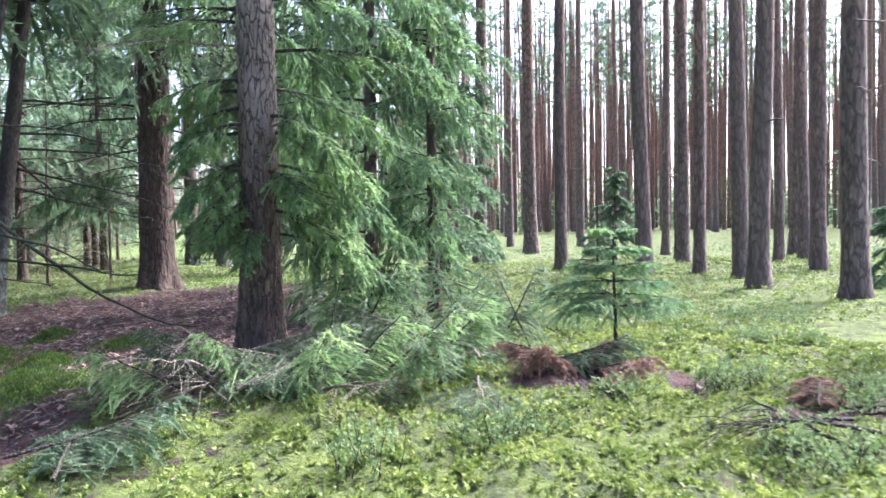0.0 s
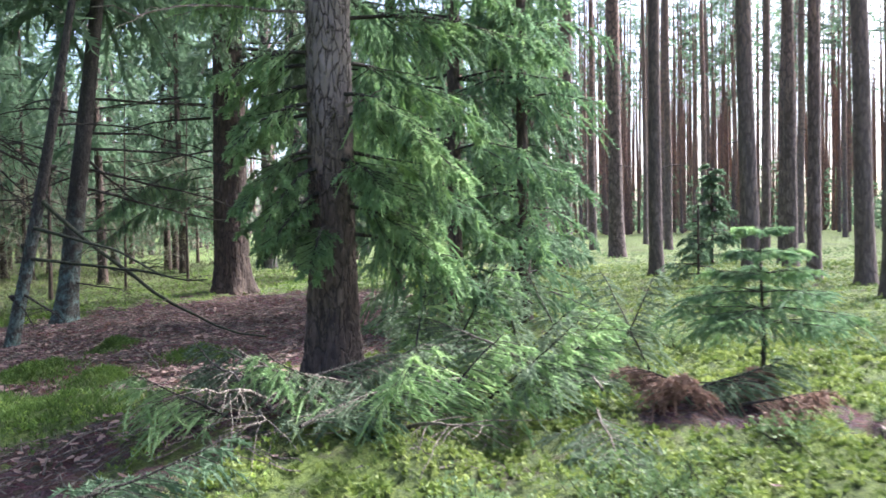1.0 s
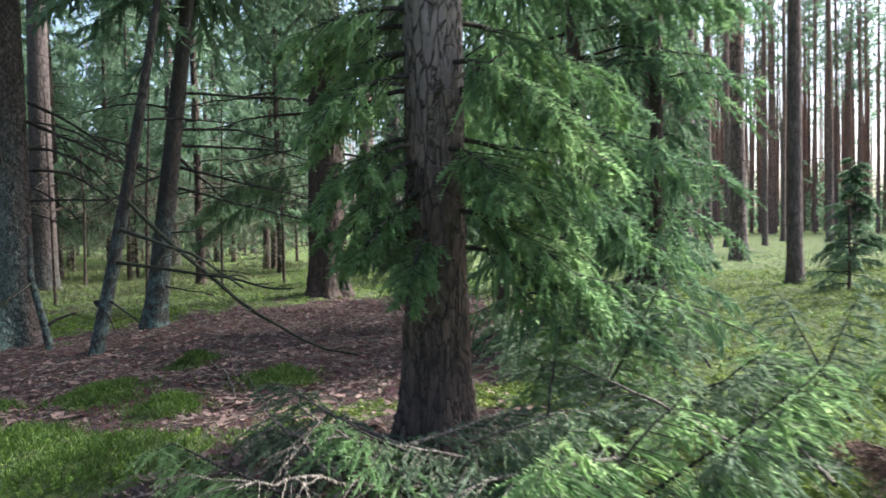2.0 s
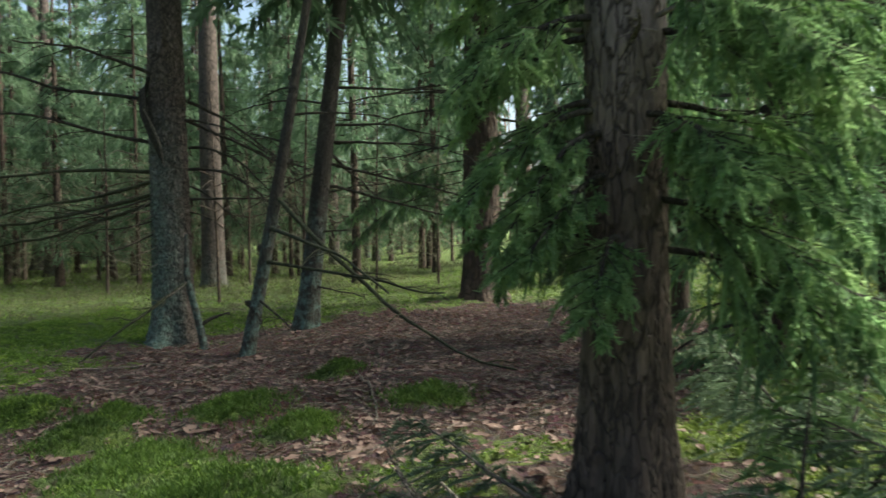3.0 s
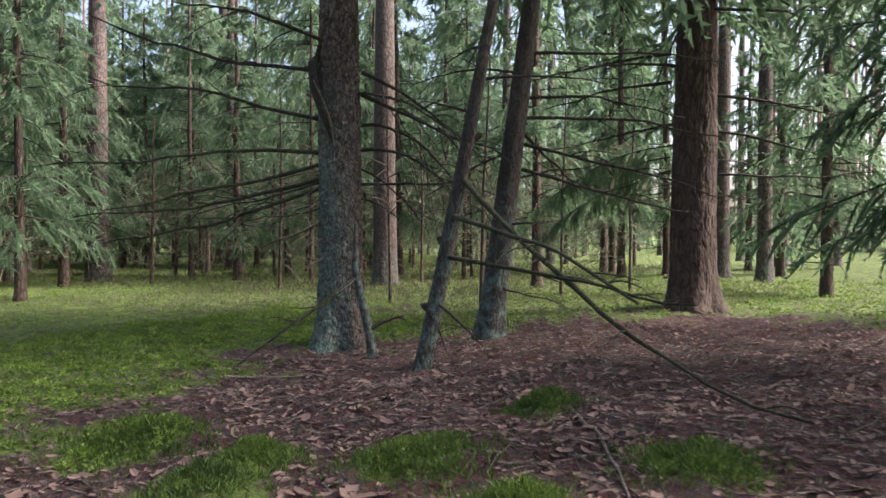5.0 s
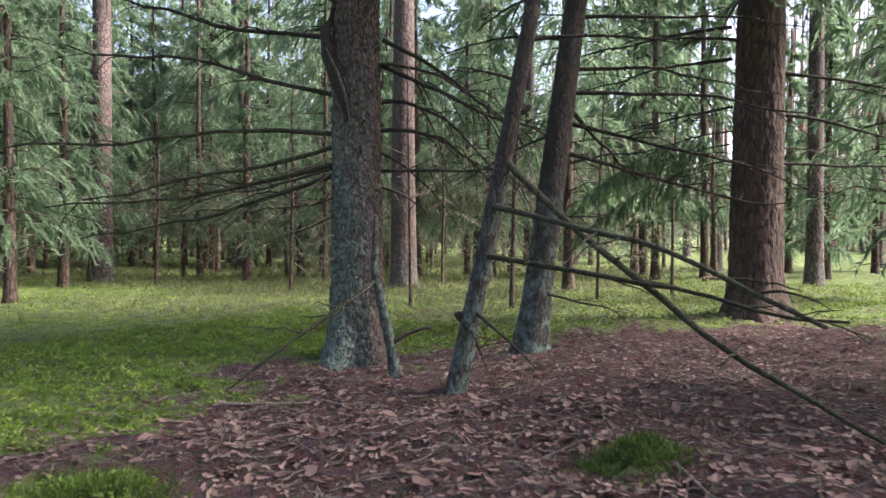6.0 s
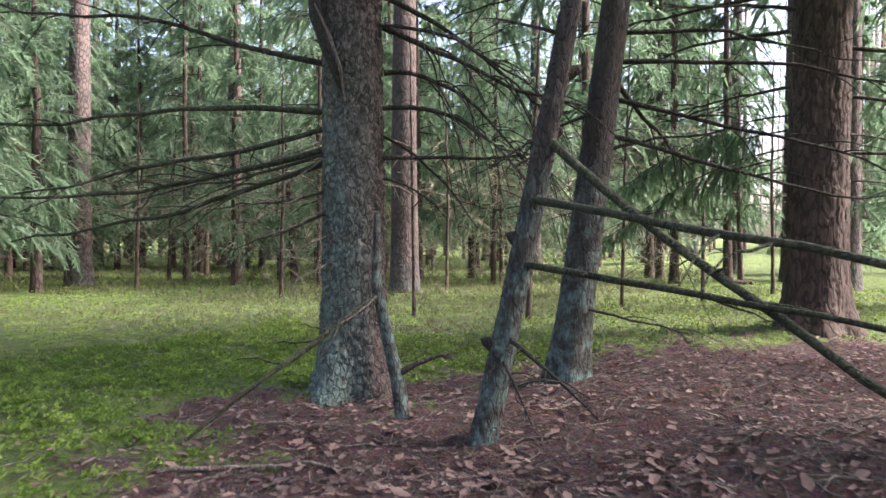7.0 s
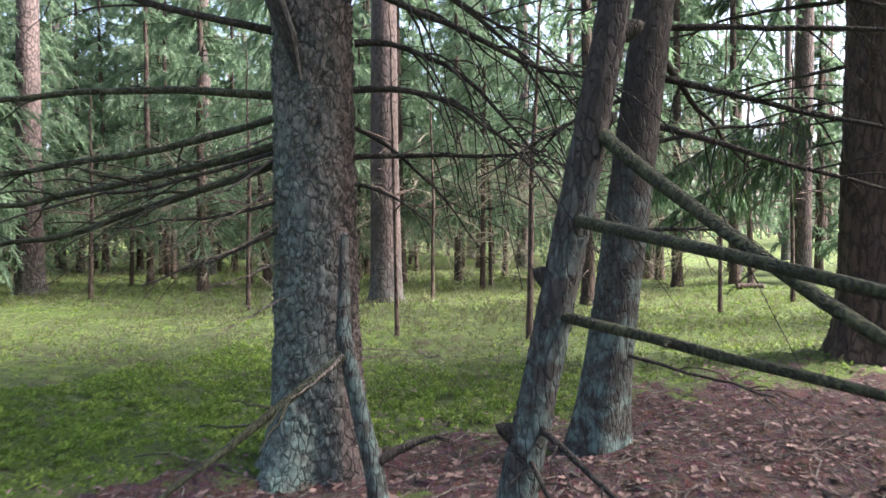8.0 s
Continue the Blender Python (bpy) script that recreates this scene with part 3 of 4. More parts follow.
for i, (h, az, ln, el) in enumerate(((1.78, 238, 0.8, -38), (1.60, 245, 0.7, -30), (1.90, 228, 0.7, -25), (1.40, 250, 0.7, -28), (1.20, 255, 0.6, -25), (1.00, 262, 0.45, -20))):
    part("dead_twig", dead_limb((0.22 * math.cos(radians(az)), 0.22 * math.sin(radians(az)), h), az, ln, el, -0.1, 0.007, 320 + i, 2, 0.25, 0.3, 0.06, TWIG_PALE), old_spruce, "pale dry twig")
part("broken_limb", hook.mesh("broken_limb", TWIG_DEAD, True), old_spruce, "broken limb stub hanging against the trunk")
wd, nd = spruce_crown(19, 5.2, 3.0, 21, 7.0, 8, 0.22, 0.06)
part("needles", nd, part("branchwork", wd, old_spruce))

T3 = (-4.50, 15.43)
big_spruce = thing("spruce_tree", *T3, label="large dark brown spruce trunk on a litter mound", category="tree")
part("trunk", trunk_mesh(0.305, 21, (0.010, 0.006), 0.36, 0.026, (0.065, 0.40), 4.2, 0.024, 130, 13, BARK_DARK), big_spruce)
for i, (h, az, ln, el, dr, r) in enumerate(((2.5, 25, 1.9, -6, 0.05, 0.02), (1.9, 30, 2.2, -2, 0.02, 0.017), (3.0, 15, 1.8, -8, 0.1, 0.02), (3.2, 205, 1.8, -5, 0.1, 0.02), (2.6, 215, 1.5, -12, 0.1, 0.016), (3.6, 200, 2.4, -4, 0.1, 0.02), (2.1, 45, 1.0, 5, 0.2, 0.012), (1.6, 20, 0.8, 0, 0.1, 0.01), (3.4, 230, 1.6, 0, 0.2, 0.02))):
    part("branch", dead_limb((0.3 * math.cos(radians(az)), 0.3 * math.sin(radians(az)), h), az, ln, el, dr, r, 240 + i, 6, 0.5), big_spruce)
for i, (h, az, ln, el, dr) in enumerate(((1.95, 205, 1.9, -8, 0.30), (2.15, 196, 2.1, -6, 0.28), (2.3, 212, 1.7, -5, 0.35))):
    wd, nd = bough((0.3 * math.cos(radians(az)), 0.3 * math.sin(radians(az)), h), az, ln, el, dr, 250 + i, 0.012, 40, 0.9, 0.5, 22, 0.035, 0.010, 4, None, NEEDLE_NEAR)
    part("needles", nd, part("branch", wd, big_spruce))
# Crown above the view, widened and thickened to shade the litter
wd, nd = spruce_crown(21, 4.4, 4.6, 22, 12.0, 9, 0.2, 0.07)
part("needles", nd, part("branchwork", wd, big_spruce))

# the two leaning stems and the stub beside the old spruce
S1 = (-5.51, 10.10)
stem = thing("leaning_tree", *S1, label="thin leaning knotty stem with long mossy branches", category="tree")
part("trunk", trunk_mesh(0.070, 6.5, (0.165, 0.105), 0.25, 0.008, (0.04, 0.07), 3.0, 0.016, 48, 14, BARK_STEM, 0.02, 3), stem)
for i, (h, az, ln, el, dr, r, kk) in enumerate(((1.74, -26, 4.26, -36, -0.214, 0.024, 0.0), (1.38, -46, 3.6, -6, 0.0, 0.020, 0.02), (1.02, -28, 2.8, -4, 0.0, 0.019, 0.02), (0.62, -30, 0.9, -18, 0.05, 0.014, 0.0), (0.50, -45, 0.6, -20, 0.1, 0.010, 0.0), (2.3, 200, 0.5, 20, 0.1, 0.012, 0.0), (2.6, 30, 1.1, 10, 0.2, 0.014, 0.03), (2.9, 150, 0.9, 10, 0.2, 0.012, 0.0))):
    part("branch", dead_limb((0.165 * h, 0.105 * h, h), az, ln, el, dr, r, 260 + i, 4 if i else 2, 0.3, 0.4, 0.02, TWIG_MOSS if i < 3 else TWIG_DEAD, kk), stem, "long mossy green branch" if i < 3 else "")
for h, sx in ((2.08, 0.11), (0.55, -0.09), (1.36, 0.09), (1.74, 0.08), (0.95, 0.07), (1.15, -0.07), (0.35, 0.08)):
    kb = Build()
    c = np.array([0.165 * h, 0.105 * h, h])
    tube(kb, [c, c + (sx * 0.6, sx * 0.3, 0.01), c + (sx, sx * 0.5, 0.03)], [0.055, 0.045, 0.025], 8)
    part("knot", kb.mesh("knot", TWIG_DEAD, True), stem)

S2 = (-5.72, 11.72)
stem2 = thing("leaning_tree", *S2, label="leaning grey stem with dead side branches", category="tree")
part("trunk", trunk_mesh(0.125, 9, (0.105, 0.066), 0.35, 0.008, (0.04, 0.06), 3.2, 0.016, 64, 15, BARK_STEM, 0.0, 4), stem2)
for i, (h, az, ln, el, dr, r, kk) in enumerate(((2.62, 30, 1.7, 2, 0.15, 0.016, 0.03), (2.40, 24, 2.0, -2, 0.10, 0.018, 0.02), (2.12, 30, 2.2, -12, 0.0, 0.018, -0.02), (1.85, 32, 2.1, -14, 0.02, 0.018, 0.02), (2.25, 60, 1.1, -30, 0.1, 0.02, 0.10), (1.75, 36, 1.0, 14, 0.1, 0.012, 0.0), (1.25, -10, 0.5, 0, 0.0, 0.012, 0.0), (0.55, -15, 0.9, -8, 0.05, 0.010, 0.0), (2.9, 200, 1.2, 10, 0.3, 0.014, 0.0), (3.1, 28, 2.0, 0, 0.12, 0.016, 0.0), (2.0, 215, 0.9, -20, 0.2, 0.012, 0.05))):
    part("branch", dead_limb((0.105 * h + 0.1 * math.cos(radians(az)), 0.066 * h + 0.1 * math.sin(radians(az)), h), az, ln, el, dr, r, 280 + i, 6, 0.55, 0.8, 0.05, TWIG_DEAD, kk), stem2)

# Unseen dense crown added on this stem to darken the litter below
wd, nd = spruce_crown(7.0, 0.0, 2.8, 23, 10.0, 8, 0.2, 0.06)
top = part("branchwork", wd, stem2)
top.location = (0.105 * 4.6, 0.066 * 4.6, 4.6)
part("needles", nd, top)

S0 = (-6.20, 10.22)
stub = thing("dead_stub", *S0, label="short crooked dead stem leaning on the old spruce", category="dead wood")
sb = Build()
tube(sb, [(0.06, 0.03, -0.1), (0.02, 0.01, 0.1), (0, 0, 0.25), (-0.06, -0.03, 0.55), (-0.12, -0.06, 0.85), (-0.20, 0.05, 1.3)], [0.06, 0.05, 0.045, 0.042, 0.035, 0.02], 10, 0.08, np.random.default_rng(3))
part("trunk", sb.mesh("trunk", BARK_STEM, True), stub)
part("branch", dead_limb((-0.10, -0.05, 0.78), 250, 1.5, -28, 0.02, 0.020, 301, 3, 0.3, 0.1, 0.02, TWIG_MOSS), stub, "mossy branch sloping to the ground")
part("branch", dead_limb((0.0, 0.0, 0.28), 35, 0.4, 35, 0.3, 0.022, 302, 1, 0.1), stub)
part("branch", dead_limb((-0.1, -0.05, 0.8), 270, 0.4, -35, -0.1, 0.008, 303, 1, 0.1, 0.2, 0.05, TWIG_PALE), stub)

# ---- the young spruce behind, the sapling, low growth ----
def young_spruce(x, y, h, start, rad, seed, r, dens=6, per=16, n=12, size=0.06, width=0.013, green=None, label="young spruce with hanging feathery branches", name="spruce_tree"):
    t = thing(name, x, y, label=label, category="tree")
    part("trunk", plain_trunk(r, h, seed, BARK_DARK, 10, 0.01), t)
    w_, n_ = spruce_crown(h, start, rad, seed, dens, n, size, width, green, per)
    part("needles", n_, part("branchwork", w_, t))
    return t


# Tops of the first and third reach past the view to shade the litter
young_spruce(-0.30, 9.3, 12.0, 0.4, 1.55, 31, 0.075, 10, 22, 22, 0.06, 0.016, NEEDLE_NEAR)
# Added behind the others to keep sun off the litter
young_spruce(-1.1, 11.7, 13.0, 1.3, 1.9, 37, 0.085, 10, 20, 16, 0.09, 0.026, NEEDLE_DARK)
young_spruce(0.40, 9.0, 9.0, 0.35, 1.0, 36, 0.06, 8, 18, 20, 0.06, 0.016, NEEDLE_NEAR)
young_spruce(1.00, 16.1, 15.0, 0.9, 1.25, 32, 0.24, 10, 20, 16, 0.12, 0.035, NEEDLE_DARK, "dark spruce with dense foliage among the pines")
young_spruce(5.30, 18.4, 2.3, 0.15, 0.75, 33, 0.03, 9, 16, 18, 0.07, 0.022, NEEDLE_DARK, "small spruce sapling among the pines", "spruce_sapling")
young_spruce(6.9, 10.6, 1.6, 0.35, 0.7, 34, 0.02, 8, 14, 18, 0.06, 0.02, NEEDLE_DARK, "small spruce sapling among the pines", "spruce_sapling")
young_spruce(3.6, 13.8, 1.2, 0.2, 0.5, 35, 0.018, 7, 12, 16, 0.05, 0.018, NEEDLE_DARK, "small spruce sapling among the pines", "spruce_sapling")

sapling = thing("spruce_sapling", 1.40, 5.48, label="knee-high green spruce sapling in the moss", category="tree")
sp = Build()
tube(sp, [(0, 0, -0.05), (0.01, 0, 0.3), (0, 0.01, 0.70), (0, 0, 1.06)], [0.016, 0.013, 0.007, 0.003], 8)
part("trunk", sp.mesh("trunk", TWIG_DEAD, True), sapling)
rs = np.random.default_rng(41)
for k, h in enumerate((0.40, 0.48, 0.57, 0.67, 0.79, 0.91)):
    for q in range(5 if h < 0.8 else 4):
        ln = (0.56 * (1.12 - h) + 0.03) * rs.uniform(0.75, 1.1) * (1.15 if h < 0.6 else 1)
        wd, nd = bough((0, 0, h), q * 72 + k * 31 + rs.uniform(-15, 15), ln, 10, 0.14, 400 + k * 7 + q, 0.005, 14, 0.16, 0.30 * ln / 0.5, 18, 0.024, 0.006, 2, None, NEEDLE_NEAR)
        part("needles", nd, part("branch", wd, sapling))


def loose_bough(x, y, az, ln, seed, lift=0.06, green=None, wood=None, tilt=4, label="fallen grey-green spruce branch in the moss", twigs=22, tl=0.3):
    t = thing("fallen_branch", x, y, label=label, category="branch")
    w_, n_ = bough((0, 0, lift), az, ln, tilt, 0.02, seed, 0.009, twigs, 0.12, tl, 24, 0.026, 0.007, 3, wood or TWIG_PALE, green or NEEDLE_GREY)
    part("needles", n_, part("wood", w_, t))
    return t


rb = np.random.default_rng(51)
for i in range(6):  # the brush heap at the spruce's foot
    loose_bough(rb.uniform(-1.2, 0.5), rb.uniform(4.6, 5.15), rb.uniform(0, 360), rb.uniform(0.5, 0.95), 500 + i, rb.uniform(0.03, 0.25), None, None, rb.uniform(0, 28), "dry grey-green spruce branch on a brush heap", 20)
for i in range(18):  # low boughs in the moss behind the heap
    loose_bough(rb.uniform(-0.5, 1.0), rb.uniform(4.9, 7.6), rb.uniform(0, 360), rb.uniform(0.45, 0.9), 520 + i, 0.05, NEEDLE_PALE, TWIG_DEAD, rb.uniform(12, 60), "low grey-green spruce branch in the moss", 20)
for x, y, az, ln, tl_, lift_ in ((-1.05, 5.0, 200, 0.45, 20, 0.08), (-0.8, 4.95, 330, 0.5, 25, 0.10), (-0.65, 4.9, 215, 0.45, 20, 0.08)):
    loose_bough(x, y, az, ln, int(560 + az), lift_, None, None, tl_, "dry grey-green spruce branch on a brush heap", 22)
for x, y, az, ln in ((-1.75, 3.75, 20, 0.7), (-1.45, 3.5, 100, 0.5), (-0.9, 4.35, 60, 0.45)):
    loose_bough(x, y, az, ln, int(600 + az), 0.12, NEEDLE_DARK, TWIG_DEAD, 10)
for i, (x, y, az, ln, el) in enumerate(((-0.95, 4.75, 245, 0.75, 25), (-0.75, 4.7, 200, 0.6, 35), (-1.2, 4.85, 285, 0.7, 15), (-0.5, 4.65, 310, 0.6, 20), (-1.0, 4.6, 160, 0.6, 30))):
    t = thing("fallen_branch", x, y, label="bare pale dry branch on the brush heap", category="branch")
    part("wood", dead_limb((0, 0, 0.02), az, ln, el, 0.1, 0.009, 660 + i, 8, 0.35, 0.3, 0.08, TWIG_PALE), t)


# Needle colour lightened here to make up for shade by the trunk
for x, y, az, ln, tl_ in ((-0.62, 4.75, 300, 0.6, 35), (-0.45, 4.65, 20, 0.6, 45), (-0.75, 4.85, 220, 0.5, 30), (-0.2, 4.9, 330, 0.65, 40), (-0.5, 5.0, 80, 0.6, 55), (0.1, 5.1, 10, 0.6, 45), (-1.25, 4.7, 200, 0.5, 30), (-0.35, 5.3, 30, 0.7, 60), (0.3, 5.5, 60, 0.6, 50)):
    loose_bough(x, y, az, ln, int(640 + az), 0.03, NEEDLE_FRESH_LIT, TWIG_DEAD, tl_, "low fresh green spruce branch by the trunk")


for x, y, az, ln, tl_ in ((0.95, 5.0, 150, 0.4, 25), (1.05, 5.1, 40, 0.35, 20), (0.9, 5.15, 250, 0.35, 30), (1.1, 4.95, 320, 0.35, 18), (2.15, 4.3, 60, 0.4, 15)):
    loose_bough(x, y, az, ln, int(760 + az), 0.05, NEEDLE_BROWN, TWIG_DEAD, tl_, "heap of dead brown spruce needles by the sapling", 24, 0.22)
for i, (x, y, az, ln, el) in enumerate(((2.1, 3.7, 150, 0.7, 12), (2.25, 3.95, 190, 0.8, 8), (1.95, 3.55, 120, 0.6, 15), (2.3, 3.6, 95, 0.7, 10))):
    t = thing("fallen_branch", x, y, label="dark bare branch lying in the moss", category="branch")
    part("wood", dead_limb((0, 0, 0.02), az, ln, el, 0.1, 0.010, 680 + i, 9, 0.35, 0.3, 0.08, TWIG_DEAD), t)


def bush(x, y, rad, h, seed, label="low grey-green bilberry bush in the moss"):
    rng = np.random.default_rng(seed)
    t = thing("bilberry_bush", x, y, label=label, category="bush")
    w_, l_ = Build(), Build()
    st, di, le = [], [], []
    for _ in range(int(45 * rad / 0.25)):
        a, q = rng.uniform(0, 6.28), rad * rng.random() ** 0.5
        base = np.array([q * math.cos(a), q * math.sin(a), -0.02])
        top = base + np.array([rng.normal(0, 0.05), rng.normal(0, 0.05), h * rng.uniform(0.5, 1.1)])
        tube(w_, [base, (base + top) / 2 + rng.normal(0, 0.01, 3), top], [0.003, 0.002, 0.001], 3)
        for _ in range(3):
            u = rng.uniform(0.3, 1)
            st.append(base + (top - base) * u), di.append(rng.normal(0, 1, 3) + np.array([0, 0, 0.6])), le.append(0.10 * rng.uniform(0.5, 1.2))
    needles(l_, st, di, np.array(le), 8, 0.024, 0.013, rng, 1.0)
    part("leaves", l_.mesh("leaves", BERRY_LEAF), part("stemwork", w_.mesh("stemwork", TWIG_DEAD), t))


for i, (x, y, r_, h_) in enumerate(((0.38, 3.9, 0.24, 0.17), (-0.22, 3.62, 0.15, 0.2), (2.0, 5.0, 0.25, 0.16), (1.75, 3.5, 0.32, 0.2), (0.7, 5.9, 0.2, 0.16), (2.9, 6.3, 0.4, 0.16), (3.6, 7.8, 0.5, 0.16), (1.5, 7.2, 0.35, 0.16), (2.4, 8.6, 0.4, 0.18), (2.5, 4.3, 0.3, 0.2), (1.2, 4.6, 0.12, 0.1))):
    bush(x, y, r_, h_, 700 + i)

# ---- pines and spruces of the wood ----
rng = np.random.default_rng(77)


def pine_crown(height, start, radius, seed):
    r_ = np.random.default_rng(seed)
    wb, nb = Build(), Build()
    st, di, le = [], [], []
    for _ in range(18):
        z = start + (height - start) * r_.random() ** 0.8
        ln = radius * (1.15 - 0.7 * (z - start) / (height - start)) * r_.uniform(0.5, 1.1)
        az = r_.uniform(0, 360)
        p = turned(limb_path(ln, r_.uniform(0, 35), 0.12, r_, 6, 0.1), az) + np.array([0, 0, z])
        tube(wb, p[::2], np.linspace(0.03, 0.008, 3), 3)
        for s in r_.uniform(0.35, 1, 8):
            c = at(p, np.array([s]))[0]
            for _ in range(2):
                st.append(c), di.append(r_.normal(0, 1, 3) + np.array([0, 0, 0.3])), le.append(r_.uniform(0.2, 0.5))
    needles(nb, st, di, np.array(le), 4, 0.3, 0.06, r_, 1.0)
    return wb.mesh("branchwork", TWIG_DEAD), nb.mesh("needles", NEEDLE_PINE)


PINES = []
for k in range(4):
    h = 19 + 1.2 * k
    PINES.append((plain_trunk(0.16, h, 60 + k, BARK_PINE, 12, 0.02, -0.3, 5), *pine_crown(h, 10.5 + k * 0.8, 1.5, 64 + k)))
OLD_TRUNK = plain_trunk(0.16, 20, 99, BARK_OLD, 16, 0.004, -0.3, 4)
SPRUCES = []
for k in range(4):
    h = (9.5, 8.0, 12.0, 7.0)[k]
    SPRUCES.append((plain_trunk(0.09, h, 70 + k, BARK_DARK, 8, 0.012, -0.3, 20, 0.5, 2.6), *spruce_crown(h, (1.7, 1.4, 2.0, 1.0)[k], (1.9, 1.7, 2.1, 1.4)[k], 74 + k, 6.0, 8, 0.17, 0.032, NEEDLE_DARK, 12)))


def stand(kind, k, x, y, dia, label, group, turn, old=False):
    """One tree of the wood, its shared meshes scaled to the trunk's width."""
    t = thing(kind, x, y, turn=turn, label=label, category="tree", group=group)
    tr, br, nd = (PINES if kind == "pine_tree" else SPRUCES)[k]
    if old:
        tr = OLD_TRUNK
    o = part("trunk", tr, t)
    w = dia / (0.32 if kind == "pine_tree" else 0.18)
    o.scale = (w, w, 1)
    part("needles", nd, part("branchwork", br, t))
    return t


KEY_PINES = ((3.25, 15.1, 0.27), (4.1, 22.8, 0.46), (2.05, 18.3, 0.34), (4.36, 13.55, 0.32), (6.3, 16.7, 0.29), (5.5, 13.9, 0.24), (5.75, 12.8, 0.30), (4.90, 10.5, 0.31),
             (7.62, 13.7, 0.28), (5.55, 9.36, 0.34), (7.5, 21.0, 0.25), (9.5, 17.5, 0.29), (8.4, 16.6, 0.25), (7.0, 28.3, 0.30), (8.25, 14.8, 0.34), (10.2, 19.2, 0.35), (7.06, 18.8, 0.31), (0.63, 20.7, 0.40),
             # (-23.08, 23.98) stands for a dark spruce trunk, set along one camera sight line
             (-21.25, 17.35, 0.66), (-12.35, 18.75, 0.62), (-23.08, 23.98, 0.60), (-4.9, 23.4, 0.40), (-5.9, 32.5, 0.50), (-28.0, 28.0, 0.85), (-8.6, 30.2, 0.40))
taken = [T1, T2, T3, S1, S2, S0, (-1.1, 11.7), (-0.3, 9.3), (1.1, 16.1), (0.75, 8.7)]
for i, (x, y, d) in enumerate(KEY_PINES):
    stand("pine_tree", i % 4, x, y, d * 0.86, "tall straight pine with grey-brown bark reddish above", "pines of the wood", 40 * i, i >= 18)
    taken.append((x, y))


def clear(x, y, gap):
    return all((x - a) ** 2 + (y - b) ** 2 > gap * gap for a, b in taken)


def off_way(x, y):
    """Away from the walked strip."""
    return not (-9 < x < 3.2 and -3 < y < 14)


count = 0
while count < 165:  # the pine stand ahead
    x, y = rng.uniform(-6, 62), rng.uniform(10, 84)
    if clear(x, y, 1.5) and off_way(x, y) and x > 0.02 * y + 0.8 and (math.hypot(x, y) > 27 or x > 0.85 * y):
        stand("pine_tree", int(rng.integers(4)), x, y, rng.uniform(0.2, 0.32), "tall straight pine with grey-brown bark reddish above", "pines of the wood", rng.uniform(0, 360))
        taken.append((x, y))
        count += 1
count = 0
while count < 46:  # pines scattered through the spruce thicket and behind
    x, y = rng.uniform(-45, 14), rng.uniform(-22, 60)
    if clear(x, y, 2.2) and off_way(x, y) and not (-16 < x < 1 and 8 < y < 17) and not (x > 0 and y > 8) and not (-11 < x + 0.0 < 0 and y > 14 and y < 22):
        k, dia, turn = int(rng.integers(4)), rng.uniform(0.24, 0.42), rng.uniform(0, 360)
        if not (-20 < x < -14 and 11 < y < 17):
            stand("pine_tree", k, x, y, dia, "grey pine trunk standing in the spruce thicket", "pines of the wood", turn, True)
        taken.append((x, y))
        count += 1
count = 0
while count < 112:  # the spruce thicket
    x, y = rng.uniform(-42, -1), rng.uniform(8, 48)
    lim = math.hypot(x + 4.1, y - 7.5)
    if clear(x, y, 1.4) and off_way(x, y) and lim > 12.5 and not (-6.5 < x < -1 and y < 24) and not (x > -3 and y > 26) and not (math.degrees(math.atan2(y - 7.5, x + 4.1)) < 107):
        k, dia, turn = int(rng.integers(4)), rng.uniform(0.10, 0.24), rng.uniform(0, 360)
        if not (-18.6 < x < -15 and 13.5 < y < 16.4):  # a gap before the large pine
            stand("spruce_tree", k, x, y, dia, "spruce of the thicket with bare lower stem", "spruces of the thicket", turn)
        taken.append((x, y))
        count += 1
# Those left of and behind the way are unseen, added to cast shade
for x, y, k in ((-26.0, 14.0, 2), (-28.0, 17.5, 2), (-25.0, 10.5, 2), (-29.0, 21.0, 2), (-24.0, 26.0, 2), (-20.0, 28.0, 2), (-27.0, 24.5, 2), (-17.0, 30.5, 2), (-24.5, 19.5, 2), (-26.0, 22.5, 0), (-23.4, 22.8, 2), (-27.0, 18.6, 2), (-22.6, 15.6, 0), (-14.5, 6.0, 2), (-3.2, 19.5, 0), (-8.6, 19.0, 2), (-17.5, 10.5, 0), (-6.6, 4.3, 2), (-4.8, 0.8, 2), (-17.0, 9.2, 2), (-19.4, 11.6, 0), (-22.0, 12.5, 2), (-9.5, 26.0, 2), (-10.6, 29.0, 2), (-8.6, 24.2, 2), (-7.5, 24.6, 0), (-6.4, 29.5, 3), (-5.1, 27.0, 3), (-4.3, 31.0, 1), (-7.5, -1.5, 2), (-4.0, -3.0, 0)):
    stand("spruce_tree", k, x, y, 0.2, "spruce of the thicket with bare lower stem", "spruces of the thicket", 70 * k + x * 20)

# thin bare poles under the spruces
pole = plain_trunk(0.035, 4.2, 90, BARK_DARK, 6, 0.02, -0.2, 9)
